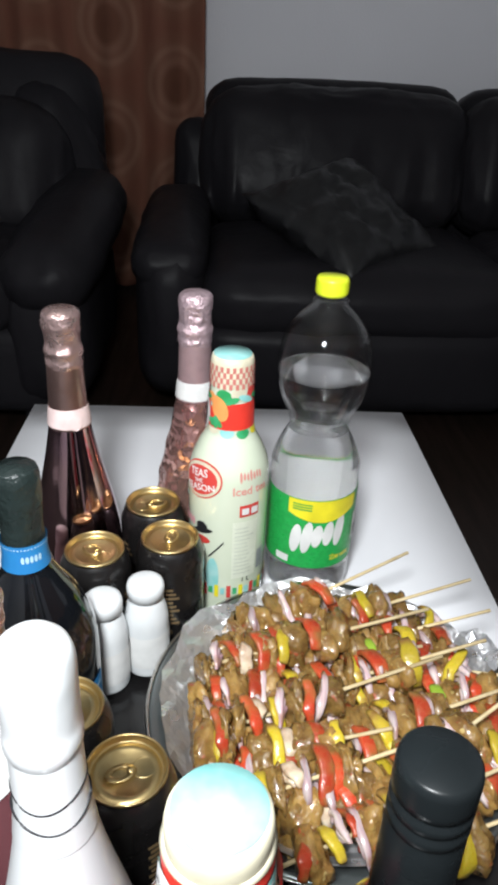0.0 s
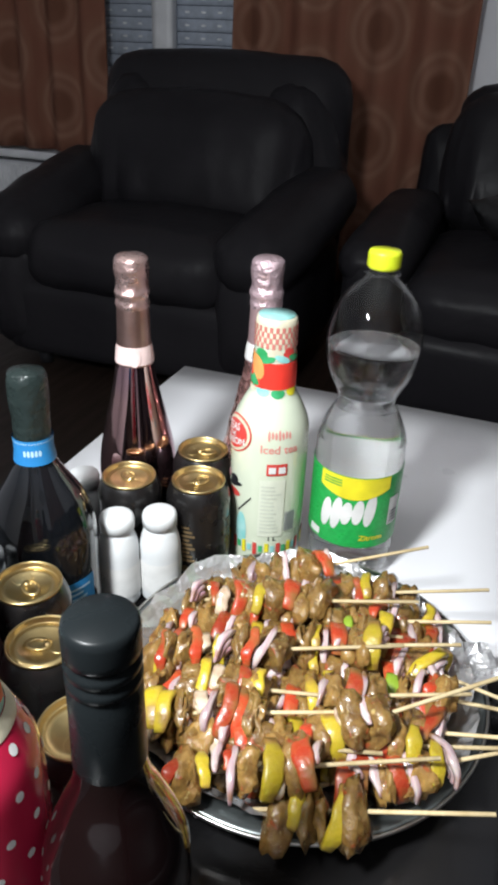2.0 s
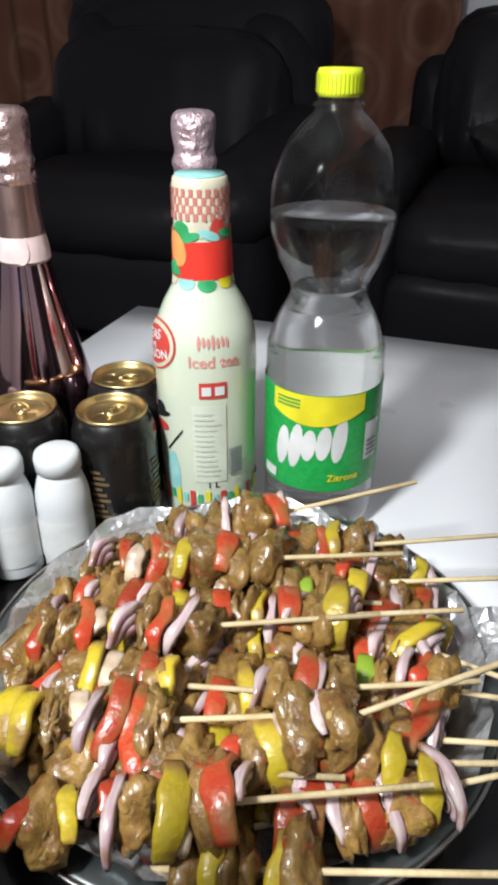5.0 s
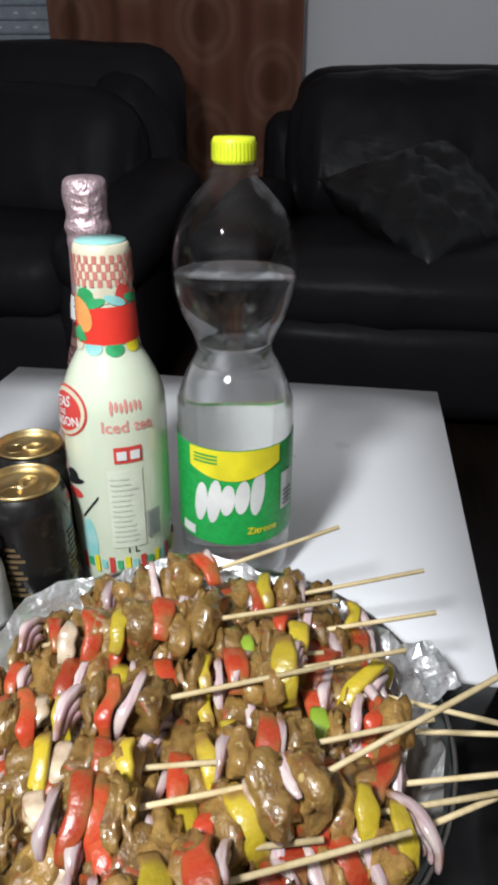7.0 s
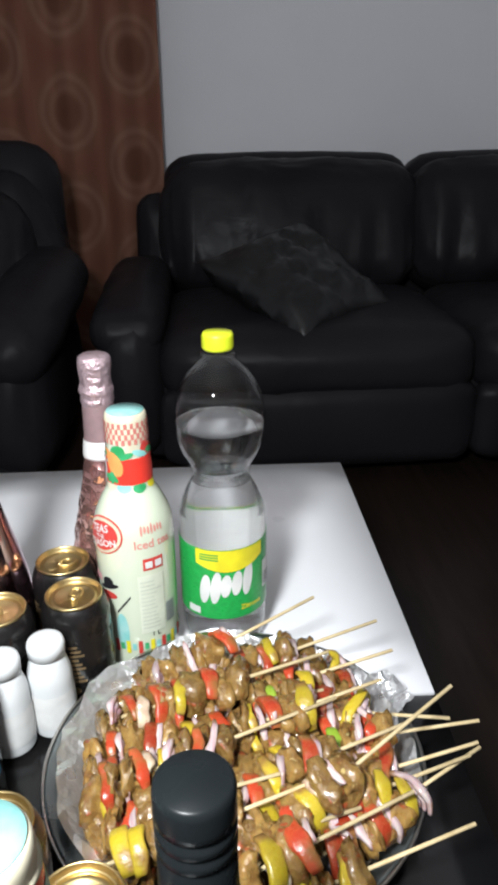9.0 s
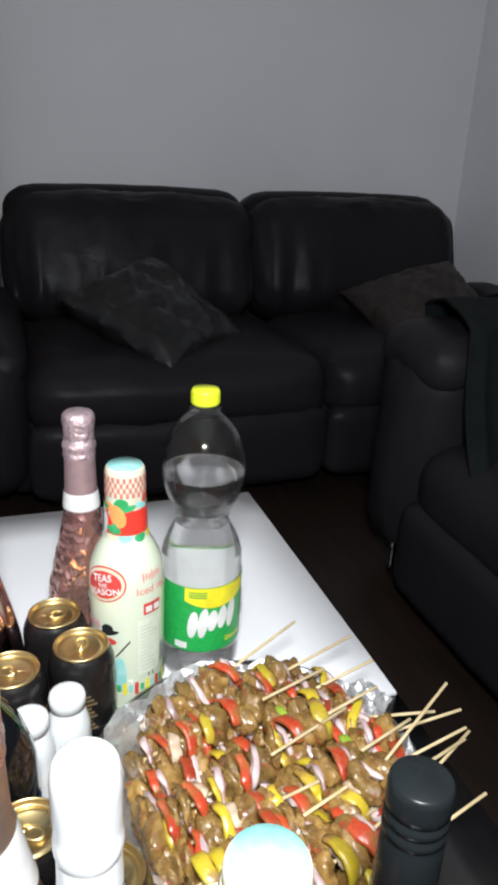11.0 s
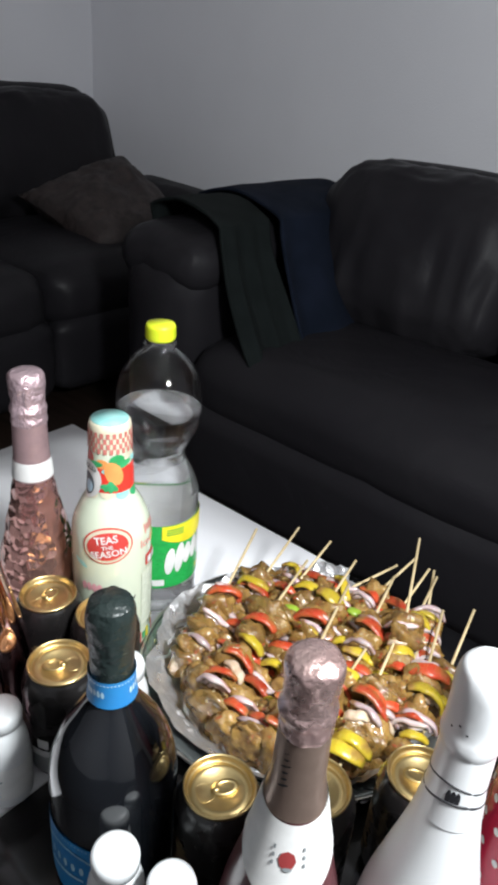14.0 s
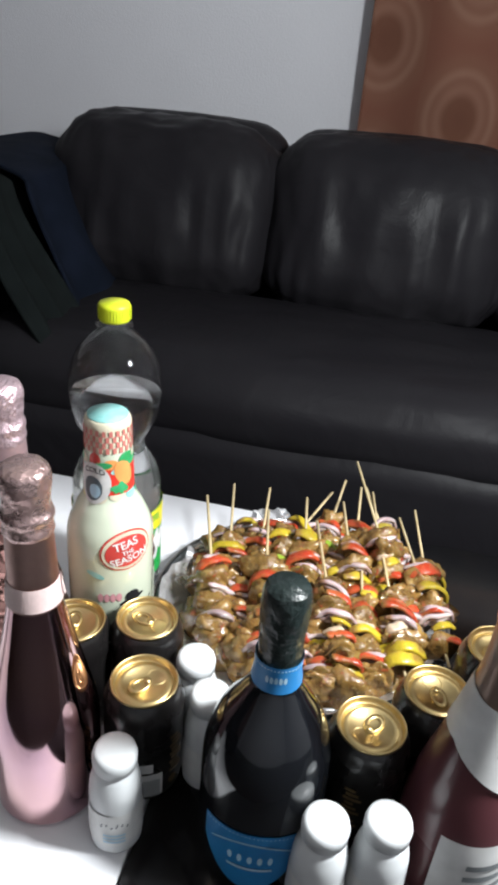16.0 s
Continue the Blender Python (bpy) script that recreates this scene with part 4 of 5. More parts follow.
        for s in (-1, 1):
            for k in range(3):
                part("fine_print_bar", wrap(lambda q: f(q) + 0.0016, 0.167 + k * 0.006, 0.1695 + k * 0.006, -147 + s * 21, -147 + s * 21 + 3, n=2, rows=1), BAR_GREY, col)
        for k in range(9):
            part("script_stroke", disc_patch(f, 0.222 + k * 0.005, -178, 0.0045 if k % 3 else 0.008, 0.0018, n=10, lift=0.0022, tilt=0.5), PRINT_BLACK, b)
        part("front_label", wrap(lambda q: f(q) + 0.0004, 0.022, 0.088, -205, -85, n=30), LABEL_WHITE, b, "white lower front label")
        for k in range(3):
            part("label_bar", wrap(lambda q: f(q) + 0.0012, 0.038 + k * 0.013, 0.043 + k * 0.013, -175, -125 + k * 6, n=10, rows=1), BAR_GREY, b)
    if kind == "white":
        for dz in (0.014, 0.027):
            part("cord", tube([((f(0.215 + z + dz) + 0.0008) * math.cos(a), (f(0.215 + z + dz) + 0.0008) * math.sin(a), 0.215 + z + dz + 0.003 * math.sin(a * 2 + dz * 60)) for a in [2 * math.pi * k / 40 for k in range(41)]], 0.0008, 6), PRINT_BLACK, b, "thin black cord")
        part("seal", disc_patch(f, 0.236 + z, -170, 0.017, 0.020, n=22, lift=0.0012), LABEL_WHITE, b)
        for k in range(3):
            part("emblem_stroke", disc_patch(f, 0.236 + z, -174 + k * 9, 0.003, 0.011, n=10, lift=0.0020), PRINT_BLACK, b)
        part("front_emblem", disc_patch(f, 0.095, -165, 0.030, 0.024, n=24, lift=0.0012), GREEN_PRINT, b)
        for k in range(3):
            part("foil_hole", disc_patch(radius_of([(0.0186, 0.27 + z), (0.0198, 0.32 + z)]), 0.287 + z + 0.004 * (k % 2), -200 + k * 14, 0.0016, 0.0016, n=8, lift=0.0006), PRINT_BLACK, b)
    return b


def facet_glass():
    m = mat("faceted_pink_glass", (0.70, 0.40, 0.33), 0.12, metal=0.85, col2=(0.56, 0.29, 0.28), scale=12, rvar=0.04)
    nt = m.node_tree
    tc = [n for n in nt.nodes if n.type == "TEX_COORD"][0]
    v = nt.nodes.new("ShaderNodeTexVoronoi")
    v.inputs["Scale"].default_value = 75
    bp = nt.nodes.new("ShaderNodeBump")
    bp.inputs["Strength"].default_value, bp.inputs["Distance"].default_value = 0.9, 0.004
    nt.links.new(tc.outputs["Object"], v.inputs["Vector"])
    nt.links.new(v.outputs["Distance"], bp.inputs["Height"])
    nt.links.new(bp.outputs[0], nt.nodes["Principled BSDF"].inputs["Normal"])
    return m


FACET = facet_glass()
sparkling(-0.043, 0.704, 0, "rose")
sparkling(0.073, 0.784, 0, "faceted")
sparkling(-0.029, 0.374, 0, "frosted")
sparkling(0.024, 0.300, 0, "white")


def prosecco(x, y):
    b = thing("wine_bottle", on_table(x, y), "black round-bellied prosecco bottle with blue labels", "bottle")
    R = 0.0485
    prof = curve_profile([(0.034, 0.001), (R * 0.97, 0.004), (R, 0.015), (R, 0.06), (R, 0.10), (R * 0.95, 0.122), (R * 0.78, 0.146), (R * 0.52, 0.167), (0.0172, 0.183), (0.0152, 0.20), (0.0145, 0.23)], 5)
    f = radius_of(prof)
    part("body", lathe([(0, 0.006), (0.03, 0.003)] + prof + [(0, 0.235)], 72), DARK_GLASS, b, "black glass body")
    part("foil", lathe(curve_profile([(0.0155, 0.205), (0.0157, 0.225), (0.0166, 0.238), (0.0170, 0.248), (0.0166, 0.258), (0.0150, 0.264)], 5) + [(0, 0.2665)], 56, wob=0.0007, seed=3), BLACK_FOIL, b, "black foil cap")
    band = part("neck_band", lathe([(f(0.183) + 0.0010, 0.184), (f(0.195) + 0.0012, 0.195), (f(0.205) + 0.0020, 0.207)], 56), BLUE_BAND, b, "bright blue neck band")
    for z in (0.1855, 0.2045):
        for k in range(44):
            part("pearl_dot", disc_patch(lambda q: f(0.19) + 0.0012, z, k * 360 / 44, 0.0014, 0.0014, n=6, lift=0.0006), LIGHT_BLUE, band)
    for c in (-175, -60):
        for k in range(5):
            part("brand_bar", disc_patch(lambda q: f(0.195) + 0.0012, 0.195, c - 22 + k * 11, 0.0026, 0.0068, n=10, lift=0.0006), LIGHT_BLUE, band)
    # lower front label: a blue shield with pale beading
    c = -178
    lab = part("front_label", wrap(f, 0.008, 0.073, c - 48, c + 48, n=40, low=lambda s: 0.030 * (2 * s - 1) ** 2 * 1.2, top=lambda s: -0.004 * (2 * s - 1) ** 2), BLUE_BAND, b, "blue shield label")
    for k in range(26):
        s = k / 25
        part("bead", disc_patch(f, 0.0705 - 0.004 * (2 * s - 1) ** 2, c - 45 + 90 * s, 0.0016, 0.0016, n=6, lift=0.0016), LIGHT_BLUE, lab)
    part("label_ring", wrap(lambda q: f(q) + 0.0008, 0.0625, 0.0637, c - 38, c + 38, n=24, rows=1, top=lambda s: -0.012 * (2 * s - 1) ** 2, low=lambda s: -0.012 * (2 * s - 1) ** 2), LIGHT_BLUE, lab)
    for k in range(5):
        part("brand_bar", disc_patch(f, 0.044, c - 18 + k * 9, 0.004, 0.009, n=10, lift=0.0016), LIGHT_BLUE, lab)
    part("label_bar", wrap(lambda q: f(q) + 0.0010, 0.033, 0.035, c - 20, c + 20, n=10, rows=1), LIGHT_BLUE, lab)
    back = part("back_label", wrap(f, 0.028, 0.075, -60, 0, n=24), BLUE_BAND, b, "blue back label with fine print")
    for k in range(7):
        part("print_bar", wrap(lambda q: f(q) + 0.0010, 0.034 + k * 0.0055, 0.0358 + k * 0.0055, -56, -8 - 5 * (k % 3), n=8, rows=1), LIGHT_BLUE, back)
    return b


prosecco(-0.044, 0.524)


def red_wine(x, y):
    b = thing("wine_bottle", on_table(x, y), "dark red wine bottle with a black screw cap", "bottle")
    prof = curve_profile([(0.030, 0.001), (0.0355, 0.004), (0.0370, 0.015), (0.0372, 0.09), (0.0372, 0.135), (0.0350, 0.157), (0.0260, 0.182), (0.0185, 0.202), (0.0162, 0.222), (0.0155, 0.245)], 5)
    part("body", lathe([(0, 0.012), (0.028, 0.004)] + prof + [(0, 0.247)], 72), WINE_GLASS, b, "dark red glass body")
    ribs = [(0.0168, 0.216), (0.0172, 0.217), (0.0166, 0.245), (0.0164, 0.260)]
    for k in range(3):
        z = 0.2625 + 0.008 * k
        ribs += [(0.0153, z), (0.0153, z + 0.0015), (0.0166, z + 0.003), (0.0166, z + 0.0065)]
    part("screw_cap", lathe(ribs + [(0.0166, 0.293), (0.0160, 0.2960), (0.0145, 0.2975), (0, 0.298)], 56), WINE_CAP, b, "ribbed black screw cap")
    return b


red_wine(0.181, 0.263)


def lid_tab(parent, z, turn):
    bm = bmesh.new()
    n = 20
    rings = []
    for r, dz in ((1.0, 0), (1.0, 0.0008), (0.55, 0.0010), (0.55, 0)):
        rings.append([bm.verts.new((0.004 + 0.0105 * r * math.cos(2 * math.pi * k / n), 0.0068 * r * math.sin(2 * math.pi * k / n), dz)) for k in range(n)])
    for a, b in zip(rings, rings[1:]):
        for k in range(n):
            bm.faces.new((a[k], a[(k + 1) % n], b[(k + 1) % n], b[k]))
    tab = part("pull_tab", bm, GOLD, parent, m=pose(0, 0, z, 0, 0, turn))
    part("rivet", lathe([(0.003, 0), (0.0028, 0.0014), (0, 0.0018)], 14), GOLD, tab, m=pose(-0.003, 0, 0.0004))


def make_can():
    b = thing("drink_can", on_table(0.033, 0.712), "black drink can with a gold lid", "can", "black cans on the table")
    part("body", lathe(curve_profile([(0.024, 0.003), (0.0265, 0.0005), (0.0300, 0.006), (0.0328, 0.014), (0.033, 0.03), (0.033, 0.085), (0.0328, 0.097), (0.0298, 0.107), (0.0272, 0.1118)], 4), 64), CAN, b, "black printed can wall")
    lid = part("lid", lathe([(0.0262, 0.1118), (0.0272, 0.1122), (0.0275, 0.1140), (0.0270, 0.1150), (0.0262, 0.1150), (0.0255, 0.1138), (0.0248, 0.1108), (0.0240, 0.1098), (0.0228, 0.1098),
                             (0.0222, 0.1108), (0.0175, 0.1110), (0.0170, 0.1104), (0, 0.1104)], 64), GOLD, b, "gold can lid")
    lid_tab(lid, 0.1106, 0)
    part("opening_score", lathe([(0.0075, 0), (0.0078, 0.0005), (0.0082, 0)], 24), GOLD, lid, m=pose(-0.0115, 0, 0.1105))
    for c in (-70, 20, 110, 200):
        for k in range(9):
            part("print_bar", wrap(0.033, 0.034 + 0.005 * k, 0.0365 + 0.005 * k, c - 12 + 3 * (k % 2), c + 13 - 5 * (k % 3), n=4, rows=1), CAN_PRINT, b)
        part("print_badge", disc_patch(0.033, 0.024, c - 6, 0.009, 0.009, n=16), CAN_PRINT, b)
    return b


can = make_can()
can.matrix_world = on_table(0.033, 0.712, 20)
for x, y, a in ((-0.014, 0.631, 140), (0.054, 0.652, 75), (-0.007, 0.449, -30), (0.042, 0.398, 200), (0.107, 0.343, 110)):
    copy_thing(can, on_table(x, y, a))
marked = [o for o in scene.objects if o.name.startswith("drink_can") and abs(o.location.y - 0.631) < 0.001][0]
code = part("barcode_label", wrap(0.033, 0.014, 0.040, -140 - 178, -140 - 134, n=12), LABEL_WHITE, marked, "white barcode print")
for k in range(13):
    part("code_bar", wrap(0.0338, 0.016, 0.034, -140 - 174 + k * 2.8, -140 - 172.6 + k * 2.8, n=1, rows=1), BAR_GREY, code)
part("deposit_mark", wrap(0.033, 0.043, 0.053, -140 - 166, -140 - 148, n=6), LABEL_WHITE, marked)


def make_shot():
    b = thing("small_bottle", on_table(0, 0), "small white yoghurt-style bottle with a round white lid", "bottle", "small white bottles")
    part("body", lathe(curve_profile([(0.017, 0.001), (0.0198, 0.003), (0.0205, 0.010), (0.0205, 0.05), (0.0200, 0.066), (0.0172, 0.078), (0.0148, 0.084), (0.0145, 0.088)], 5) + [(0, 0.089)], 48), MILK, b)
    part("lid", lathe([(0.0145, 0.086), (0.0168, 0.087), (0.0172, 0.096), (0.0160, 0.1005), (0.0130, 0.1020), (0, 0.1022)], 48), MILK, b, "rounded white lid")
    sleeve = part("sleeve_print", wrap(0.0205, 0.014, 0.050, -200, 160, n=48), LABEL_WHITE, b, "white printed sleeve")
    for k in range(6):
        part("script_stroke", disc_patch(0.0210, 0.038 + 0.0015 * math.sin(k * 2.2), -190 + k * 11, 0.0016, 0.006 if k in (0, 3) else 0.0035, n=10, lift=0.0006, tilt=-0.3), BAR_GREY, sleeve)
    for k in range(3):
        part("print_bar", wrap(0.0213, 0.019 + k * 0.004, 0.0202 + k * 0.004, -186, -140, n=6, rows=1), LIGHT_BLUE, sleeve)
    return b


shot = make_shot()
shot.matrix_world = on_table(0.000, 0.579, 30)
for x, y, a in ((0.035, 0.601, -60), (-0.071, 0.634, 0), (-0.086, 0.473, 10), (-0.074, 0.430, -15)):
    copy_thing(shot, on_table(x, y, a))


# marinade on the vegetables
for veg, low in ((PEP_RED, 0.43), (PEP_YEL, 0.46), (ONION, 0.46), (ONION_W, 0.43)):
    speck(veg, (0.21, 0.105, 0.030), 60, low, low + 0.24)


# ---- the tray of kebabs ----
TX, TY = 0.203, 0.528
tray = thing("tray", on_table(TX, TY), "round grey metal tray lined with crumpled foil", "tray")
part("dish", lathe([(0, 0.001), (0.118, 0.001), (0.126, 0.003), (0.146, 0.024), (0.157, 0.027), (0.1605, 0.0265), (0.1610, 0.0285), (0.157, 0.0295), (0.145, 0.0265), (0.1245, 0.006), (0.117, 0.004), (0, 0.004)], 96), TRAY, tray, "flared grey dish")
part("rim", lathe([(0.1600, 0.0265), (0.1625, 0.0272), (0.1630, 0.0288), (0.1618, 0.0302), (0.1600, 0.0296)], 96), STEEL, tray, "bright rolled rim")


def foil_sheet(radius, seed, wave):
    n, k = 72, 22
    bm = bmesh.new()
    rings = [[bm.verts.new((0, 0, 0.006))]]
    for j in range(1, k + 1):
        ring = []
        for i in range(n):
            a = 2 * math.pi * i / n
            edge = radius * (1 + 0.06 * noise.noise((math.cos(a) * 2 + seed, math.sin(a) * 2, 0)) + 0.04 * noise.noise((math.cos(a) * 7, math.sin(a) * 7, seed)))
            r = edge * j / k
            base = 0.006 if r < 0.122 else 0.006 + (r - 0.122) * 1.0
            z = base + 0.002 + wave * abs(noise.noise((r * math.cos(a) * 55, r * math.sin(a) * 55, seed))) * (0.4 + j / k)
            ring.append(bm.verts.new((r * math.cos(a), r * math.sin(a), z)))
        rings.append(ring)
    for i in range(n):
        bm.faces.new((rings[0][0], rings[1][i], rings[1][(i + 1) % n]))
    for a, b in zip(rings[1:], rings[2:]):
        for i in range(n):
            bm.faces.new((a[i], b[i], b[(i + 1) % n], a[(i + 1) % n]))
    return bm


liner = tagged(part("foil_sheet", foil_sheet(0.151, 2.0, 0.009), FOIL, smooth=False, m=on_table(TX, TY)), "crumpled aluminium foil lining the tray", "foil")


def foil_flap(angle, width, out, up, seed):
    """A loose corner of the foil standing over the rim."""
    bm = bmesh.new()
    vs = []
    for i in range(9):
        row = []
        for j in range(9):
            u, v = i / 8 - 0.5, j / 8
            r = 0.128 + out * v
            x, y = r, u * width * (1 - 0.35 * v)
            z = 0.018 + up * v - 0.02 * v * v + 0.007 * noise.noise((u * 6 + seed, v * 6, seed))
            a = radians(angle)
            row.append(bm.verts.new((x * math.cos(a) - y * math.sin(a), x * math.sin(a) + y * math.cos(a), z)))
        vs.append(row)
    for i in range(8):
        for j in range(8):
            bm.faces.new((vs[i][j], vs[i + 1][j], vs[i + 1][j + 1], vs[i][j + 1]))
    return part("flap", bm, FOIL, liner, smooth=False)


foil_flap(22, 0.065, 0.046, 0.040, 1)
foil_flap(100, 0.10, 0.030, 0.024, 4)
foil_flap(118, 0.08, 0.030, 0.026, 6)
foil_flap(-110, 0.07, 0.022, 0.008, 7)
foil_flap(165, 0.06, 0.026, 0.012, 9)
foil_flap(205, 0.10, 0.022, 0.012, 12)
foil_flap(-130, 0.06, 0.020, 0.010, 14)


def meat_mesh(seed, thin=False):
    """A cut of meat: lobed, creased, some with a loose flap; thin ones are folded slices."""
    bm = bmesh.new()
    bmesh.ops.create_icosphere(bm, subdivisions=3, radius=1)
    r = random.Random(seed)
    flap = Vector((r.uniform(-0.5, 0.5), r.uniform(-1, 1), r.uniform(-1, 1))).normalized()
    long = r.choice((0.0, 0.3, 0.7))
    off = Vector((seed * 7.1, seed * 1.3, seed * 0.7))
    for v in bm.verts:
        p = v.co.copy()
        k = 1.06 + 0.40 * noise.noise(p * 1.2 + off) + 0.16 * noise.noise(p * 2.6 + off)
        k -= 0.26 * max(0.0, 0.16 - abs(noise.noise(p * 1.5 + off * 2))) / 0.16
        k -= 0.17 * max(0.0, 0.14 - abs(noise.noise(p * 3.0 + off * 3))) / 0.14
        k += 0.11 * noise.noise(p * 5.2 + off)
        q = Vector([math.copysign(abs(c) ** 0.85, c) for c in p]) * k
        q += flap * long * max(0.0, p.dot(flap) - 0.45) * 1.6
        v.co = Vector((q.x * 0.0112, q.y * 0.0192, q.z * 0.0162))
        if thin:
            y, z = q.y * 0.0190, q.z * 0.0160
            wave = 0.0050 * noise.noise((y * 75 + seed, z * 75, seed)) + 0.0022 * noise.noise((y * 190, z * 190, seed + 4))
            v.co = Vector((q.x * 0.0050 + wave, y, z))
    me = bpy.data.meshes.new("meat_chunk")
    bm.to_mesh(me)
    bm.free()
    for f in me.polygons:
        f.use_smooth = True
    me.materials.append(MEAT)
    return me


def strip_mesh(name, material, span, width, thick, bend, seed, pinch=0.0, layers=1):
    """A curved slice: an arc in the y-z plane, flat across x; an onion's has nested layers."""
    bm = bmesh.new()
    n, m = 18, 10
    for lay in range(layers):
        rings = []
        for i in range(n + 1):
            s = i / n - 0.5
            a = s * (span - 0.25 * lay) + 0.08 * lay * math.sin(seed * 3)
            wv = 0.0020 * noise.noise((s * 3.2, seed * 1.7, lay * 0.3)) + 0.0012 * lay * math.cos(seed)
            w = width * (1 - pinch * (2 * abs(s)) ** 2.5) / 2 * (1 + 0.35 * noise.noise((s * 4, seed, 5)))
            t = thick * (1 - 0.55 * pinch * (2 * abs(s)) ** 3) / 2
            bulge = 0.0035 * noise.noise((s * 2.6, seed * 2.3, 9))
            ring = []
            for k in range(m):
                c, d = math.cos(2 * math.pi * k / m), math.sin(2 * math.pi * k / m)
                c, d = math.copysign(abs(c) ** 0.3, c), math.copysign(abs(d) ** 0.3, d)
                r = bend - lay * thick * 1.25 + bulge + d * t - 0.0016 * c * c
                ring.append(bm.verts.new((c * w + wv + 0.0016 * math.sin(s * 3 + seed), r * math.sin(a), r * math.cos(a) - bend * 0.12)))
            rings.append(ring)
        for a, b in zip(rings, rings[1:]):
            for k in range(m):
                bm.faces.new((a[k], a[(k + 1) % m], b[(k + 1) % m], b[k]))
        bm.faces.new(rings[0])
        bm.faces.new(rings[-1])
    bmesh.ops.recalc_face_normals(bm, faces=bm.faces)
    me = bpy.data.meshes.new(name)
    bm.to_mesh(me)
    bm.free()
    for f in me.polygons:
        f.use_smooth = True
    me.materials.append(material)
    return me


MEATS = [meat_mesh(k + 1) for k in range(12)]
SLICES = [meat_mesh(k + 31, True) for k in range(12)]
REDS = [strip_mesh("red_pepper_slice", PEP_RED, 1.7 + 0.22 * k, 0.0090 + 0.0018 * (k % 3), 0.0040, 0.0228, k, 0.3) for k in range(6)]
YELS = [strip_mesh("yellow_pepper_slice", PEP_YEL, 1.6 + 0.25 * k, 0.0095 + 0.0020 * (k % 3), 0.0042, 0.0232, k + 4, 0.3) for k in range(6)]
GRNS = [strip_mesh("green_pepper_slice", PEP_GRN, 1.9, 0.011, 0.0045, 0.0190, 9, 0.25)]
ONIS = [strip_mesh("onion_slice", ONION, 1.7 + 0.2 * k, 0.0058, 0.0042, 0.0236, k + 11, 0.55, 2 + k % 2) for k in range(5)]
WONS = [strip_mesh("white_onion_slice", ONION_W, 1.5 + 0.2 * k, 0.0110, 0.0046, 0.0200, k + 21, 0.7, 2) for k in range(3)]
KIND = {"m": ("meat_chunk", MEATS, 0.0142), "s": ("meat_slice", SLICES, 0.0066), "r": ("red_pepper_slice", REDS, 0.0098), "y": ("yellow_pepper_slice", YELS, 0.0104), "g": ("green_pepper_slice", GRNS, 0.0110),
        "o": ("onion_slice", ONIS, 0.0068), "w": ("white_onion_slice", WONS, 0.0100)}
rng = random.Random(11)


def stick_mesh(length):
    bm = tube([(0, 0, 0), (length * 0.5, 0, 0), (length, 0, 0)], 0.0016, 8)
    me = bpy.data.meshes.new("stick")
    bm.to_mesh(me)
    bm.free()
    for f in me.polygons:
        f.use_smooth = True
    me.materials.append(BAMBOO)
    return me


def kebab(x0, y0, x1, y1, z0, z1, share, seq, stick=True):
    """A skewer from its first piece at (x0, y0) to the stick's bare end at (x1, y1); share of it carries food."""
    d = Vector((x1 - x0, y1 - y0, 0))
    k = thing("kebab_skewer", pose(x0, y0, z0, 0, 0, math.degrees(math.atan2(d.y, d.x))), "raw marinated kebab of meat, peppers and onion on bamboo", "kebab", "kebabs on the tray")
    length = d.length
    if stick:
        run = math.hypot(length, z1 - z0)
        s = new("stick", stick_mesh(run + 0.012))
        s.parent = k
        s.matrix_local = pose(-0.012, 0, 0, 0, -math.degrees(math.atan2(z1 - z0, length)), 0)
        s["label"] = "pale bamboo stick"
    room = length * share
    seq = "".join(rng.choice(("m", "m", "ss")) if c == "m" else c for c in seq)
    while sum(KIND[c][2] for c in seq) < room * 0.94:
        seq += rng.choice(("mro", "mor", "my", "mro", "mom", "myo"))
    need = sum(KIND[c][2] for c in seq)
    fit = room / need
    x = 0.0
    for c in seq:
        name, meshes, w = KIND[c]
        w *= fit
        x += w / 2
        o = new(name, rng.choice(meshes))
        o.parent = k
        g = rng.uniform(0.88, 1.12)
        lean = rng.uniform(-13, 13)
        if c in "ms":
            o.matrix_local = pose(x, rng.uniform(-0.003, 0.003), rng.uniform(-0.003, 0.003) + (z1 - z0) * x / length, rng.uniform(0, 360), rng.uniform(-15, 15), lean) @ Matrix.Diagonal((g, g, g, 1))
        else:
            o.matrix_local = pose(x, rng.uniform(-0.002, 0.002), rng.uniform(-0.003, 0.001) + (z1 - z0) * x / length, rng.uniform(-28, 46), rng.uniform(-16, 16), lean * 1.4) @ Matrix.Diagonal((g, g * rng.uniform(0.85, 1.05), g * rng.uniform(0.85, 1.0), 1))
        x += w / 2
    return k


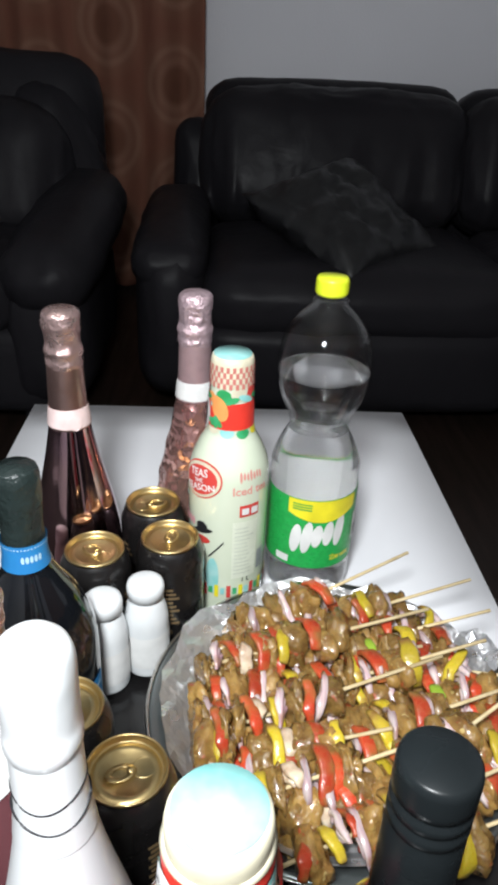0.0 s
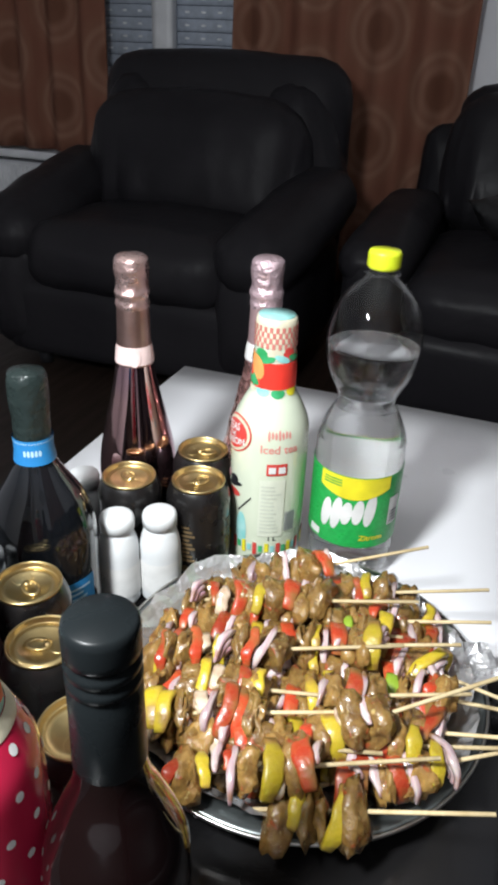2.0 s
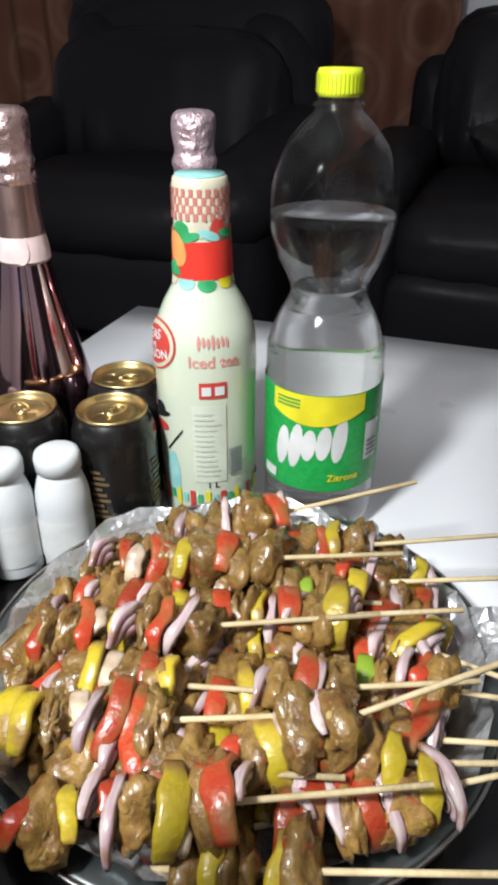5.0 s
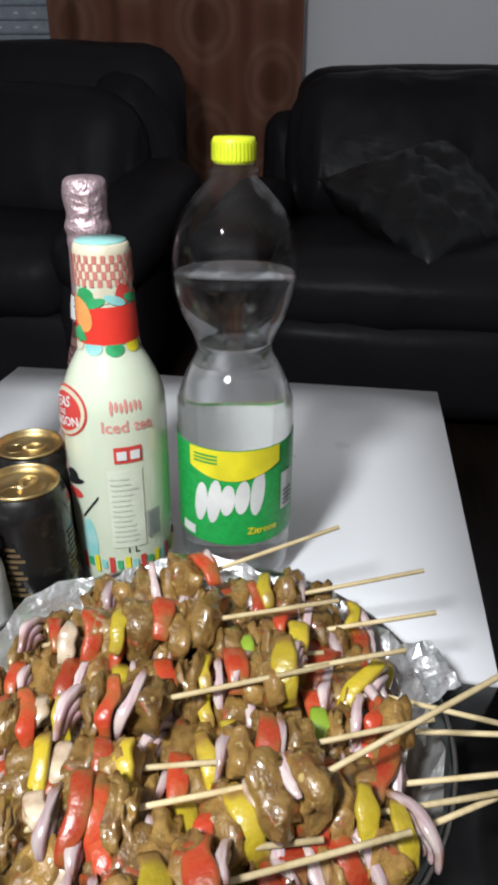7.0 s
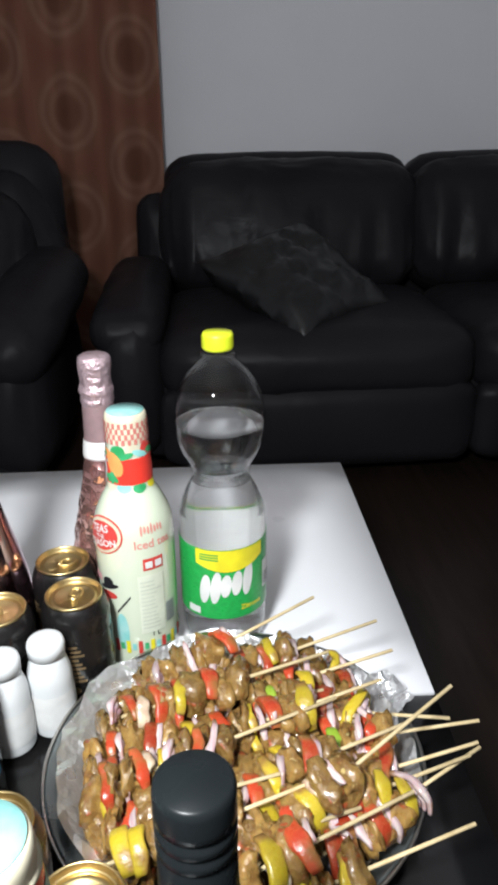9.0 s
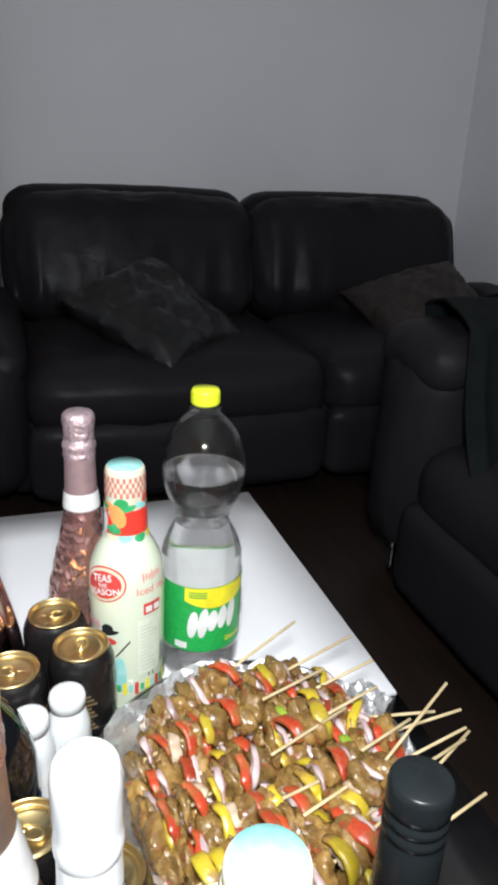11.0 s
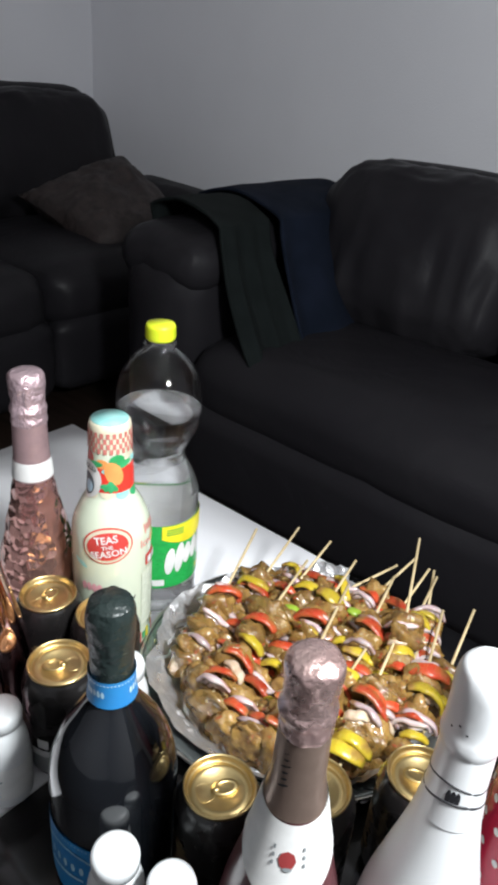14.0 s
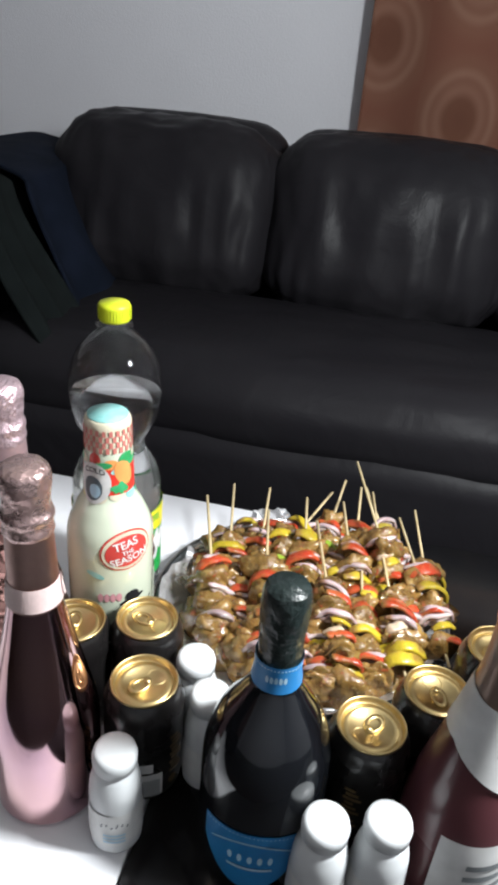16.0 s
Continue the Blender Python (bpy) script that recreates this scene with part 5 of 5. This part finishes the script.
SKEWERS = (
    (0.226, 0.386, 0.370, 0.413, 0.479, 0.515, 0.43, "mymym"), (0.151, 0.375, 0.330, 0.433, 0.493, 0.527, 0.59, "rmyoromyw"),
    (0.265, 0.420, 0.395, 0.476, 0.485, 0.520, 0.53, "roromro"), (0.241, 0.440, 0.384, 0.467, 0.492, 0.522, 0.50, "ymromr"),
    (0.159, 0.411, 0.292, 0.432, 0.492, 0.515, 0.49, "mwomr"), (0.278, 0.477, 0.396, 0.482, 0.484, 0.518, 0.45, "mrom"),
    (0.117, 0.416, 0.281, 0.454, 0.496, 0.528, 0.52, "yymworrm"), (0.236, 0.431, 0.373, 0.493, 0.500, 0.566, 0.38, "rmyw"),
    (0.224, 0.474, 0.345, 0.501, 0.499, 0.525, 0.48, "yomrom"), (0.281, 0.517, 0.404, 0.503, 0.490, 0.520, 0.41, "gmorm"),
    (0.275, 0.564, 0.385, 0.517, 0.482, 0.510, 0.39, "mrm"), (0.096, 0.475, 0.289, 0.527, 0.497, 0.530, 0.53, "rmrwyomrom"),
)
for row in SKEWERS:
    kebab(*row)
MORE = (
    (0.205, 0.527, 0.332, 0.545, 0.498, 0.530, 0.55, "myorom"), (0.130, 0.457, 0.271, 0.472, 0.494, 0.518, 0.50, "mywmr"),
    (0.214, 0.559, 0.285, 0.564, 0.492, 0.505, 0.81, "mmgm"), (0.228, 0.583, 0.354, 0.594, 0.487, 0.520, 0.48, "mmrom"),
    (0.099, 0.550, 0.292, 0.585, 0.496, 0.530, 0.60, "orwrmymrmm"), (0.190, 0.608, 0.349, 0.639, 0.486, 0.520, 0.45, "mmmrym"),
    (0.115, 0.600, 0.289, 0.659, 0.482, 0.536, 0.52, "mrom"),
)
for row in MORE:
    kebab(*row)
# the layers below
for z, count, y0, step in ((0.470, 9, 0.420, 0.027), (0.487, 8, 0.436, 0.026)):
    for k in range(count):
        y = y0 + k * step
        half = math.sqrt(0.122 ** 2 - (y - TY) ** 2)
        kebab(TX - half, y - half * 0.18, TX + half, y + half * 0.18, z, z, 1.0, "".join(rng.choice(("mro", "mor", "myo", "mm")) for _ in range(3)), stick=False)
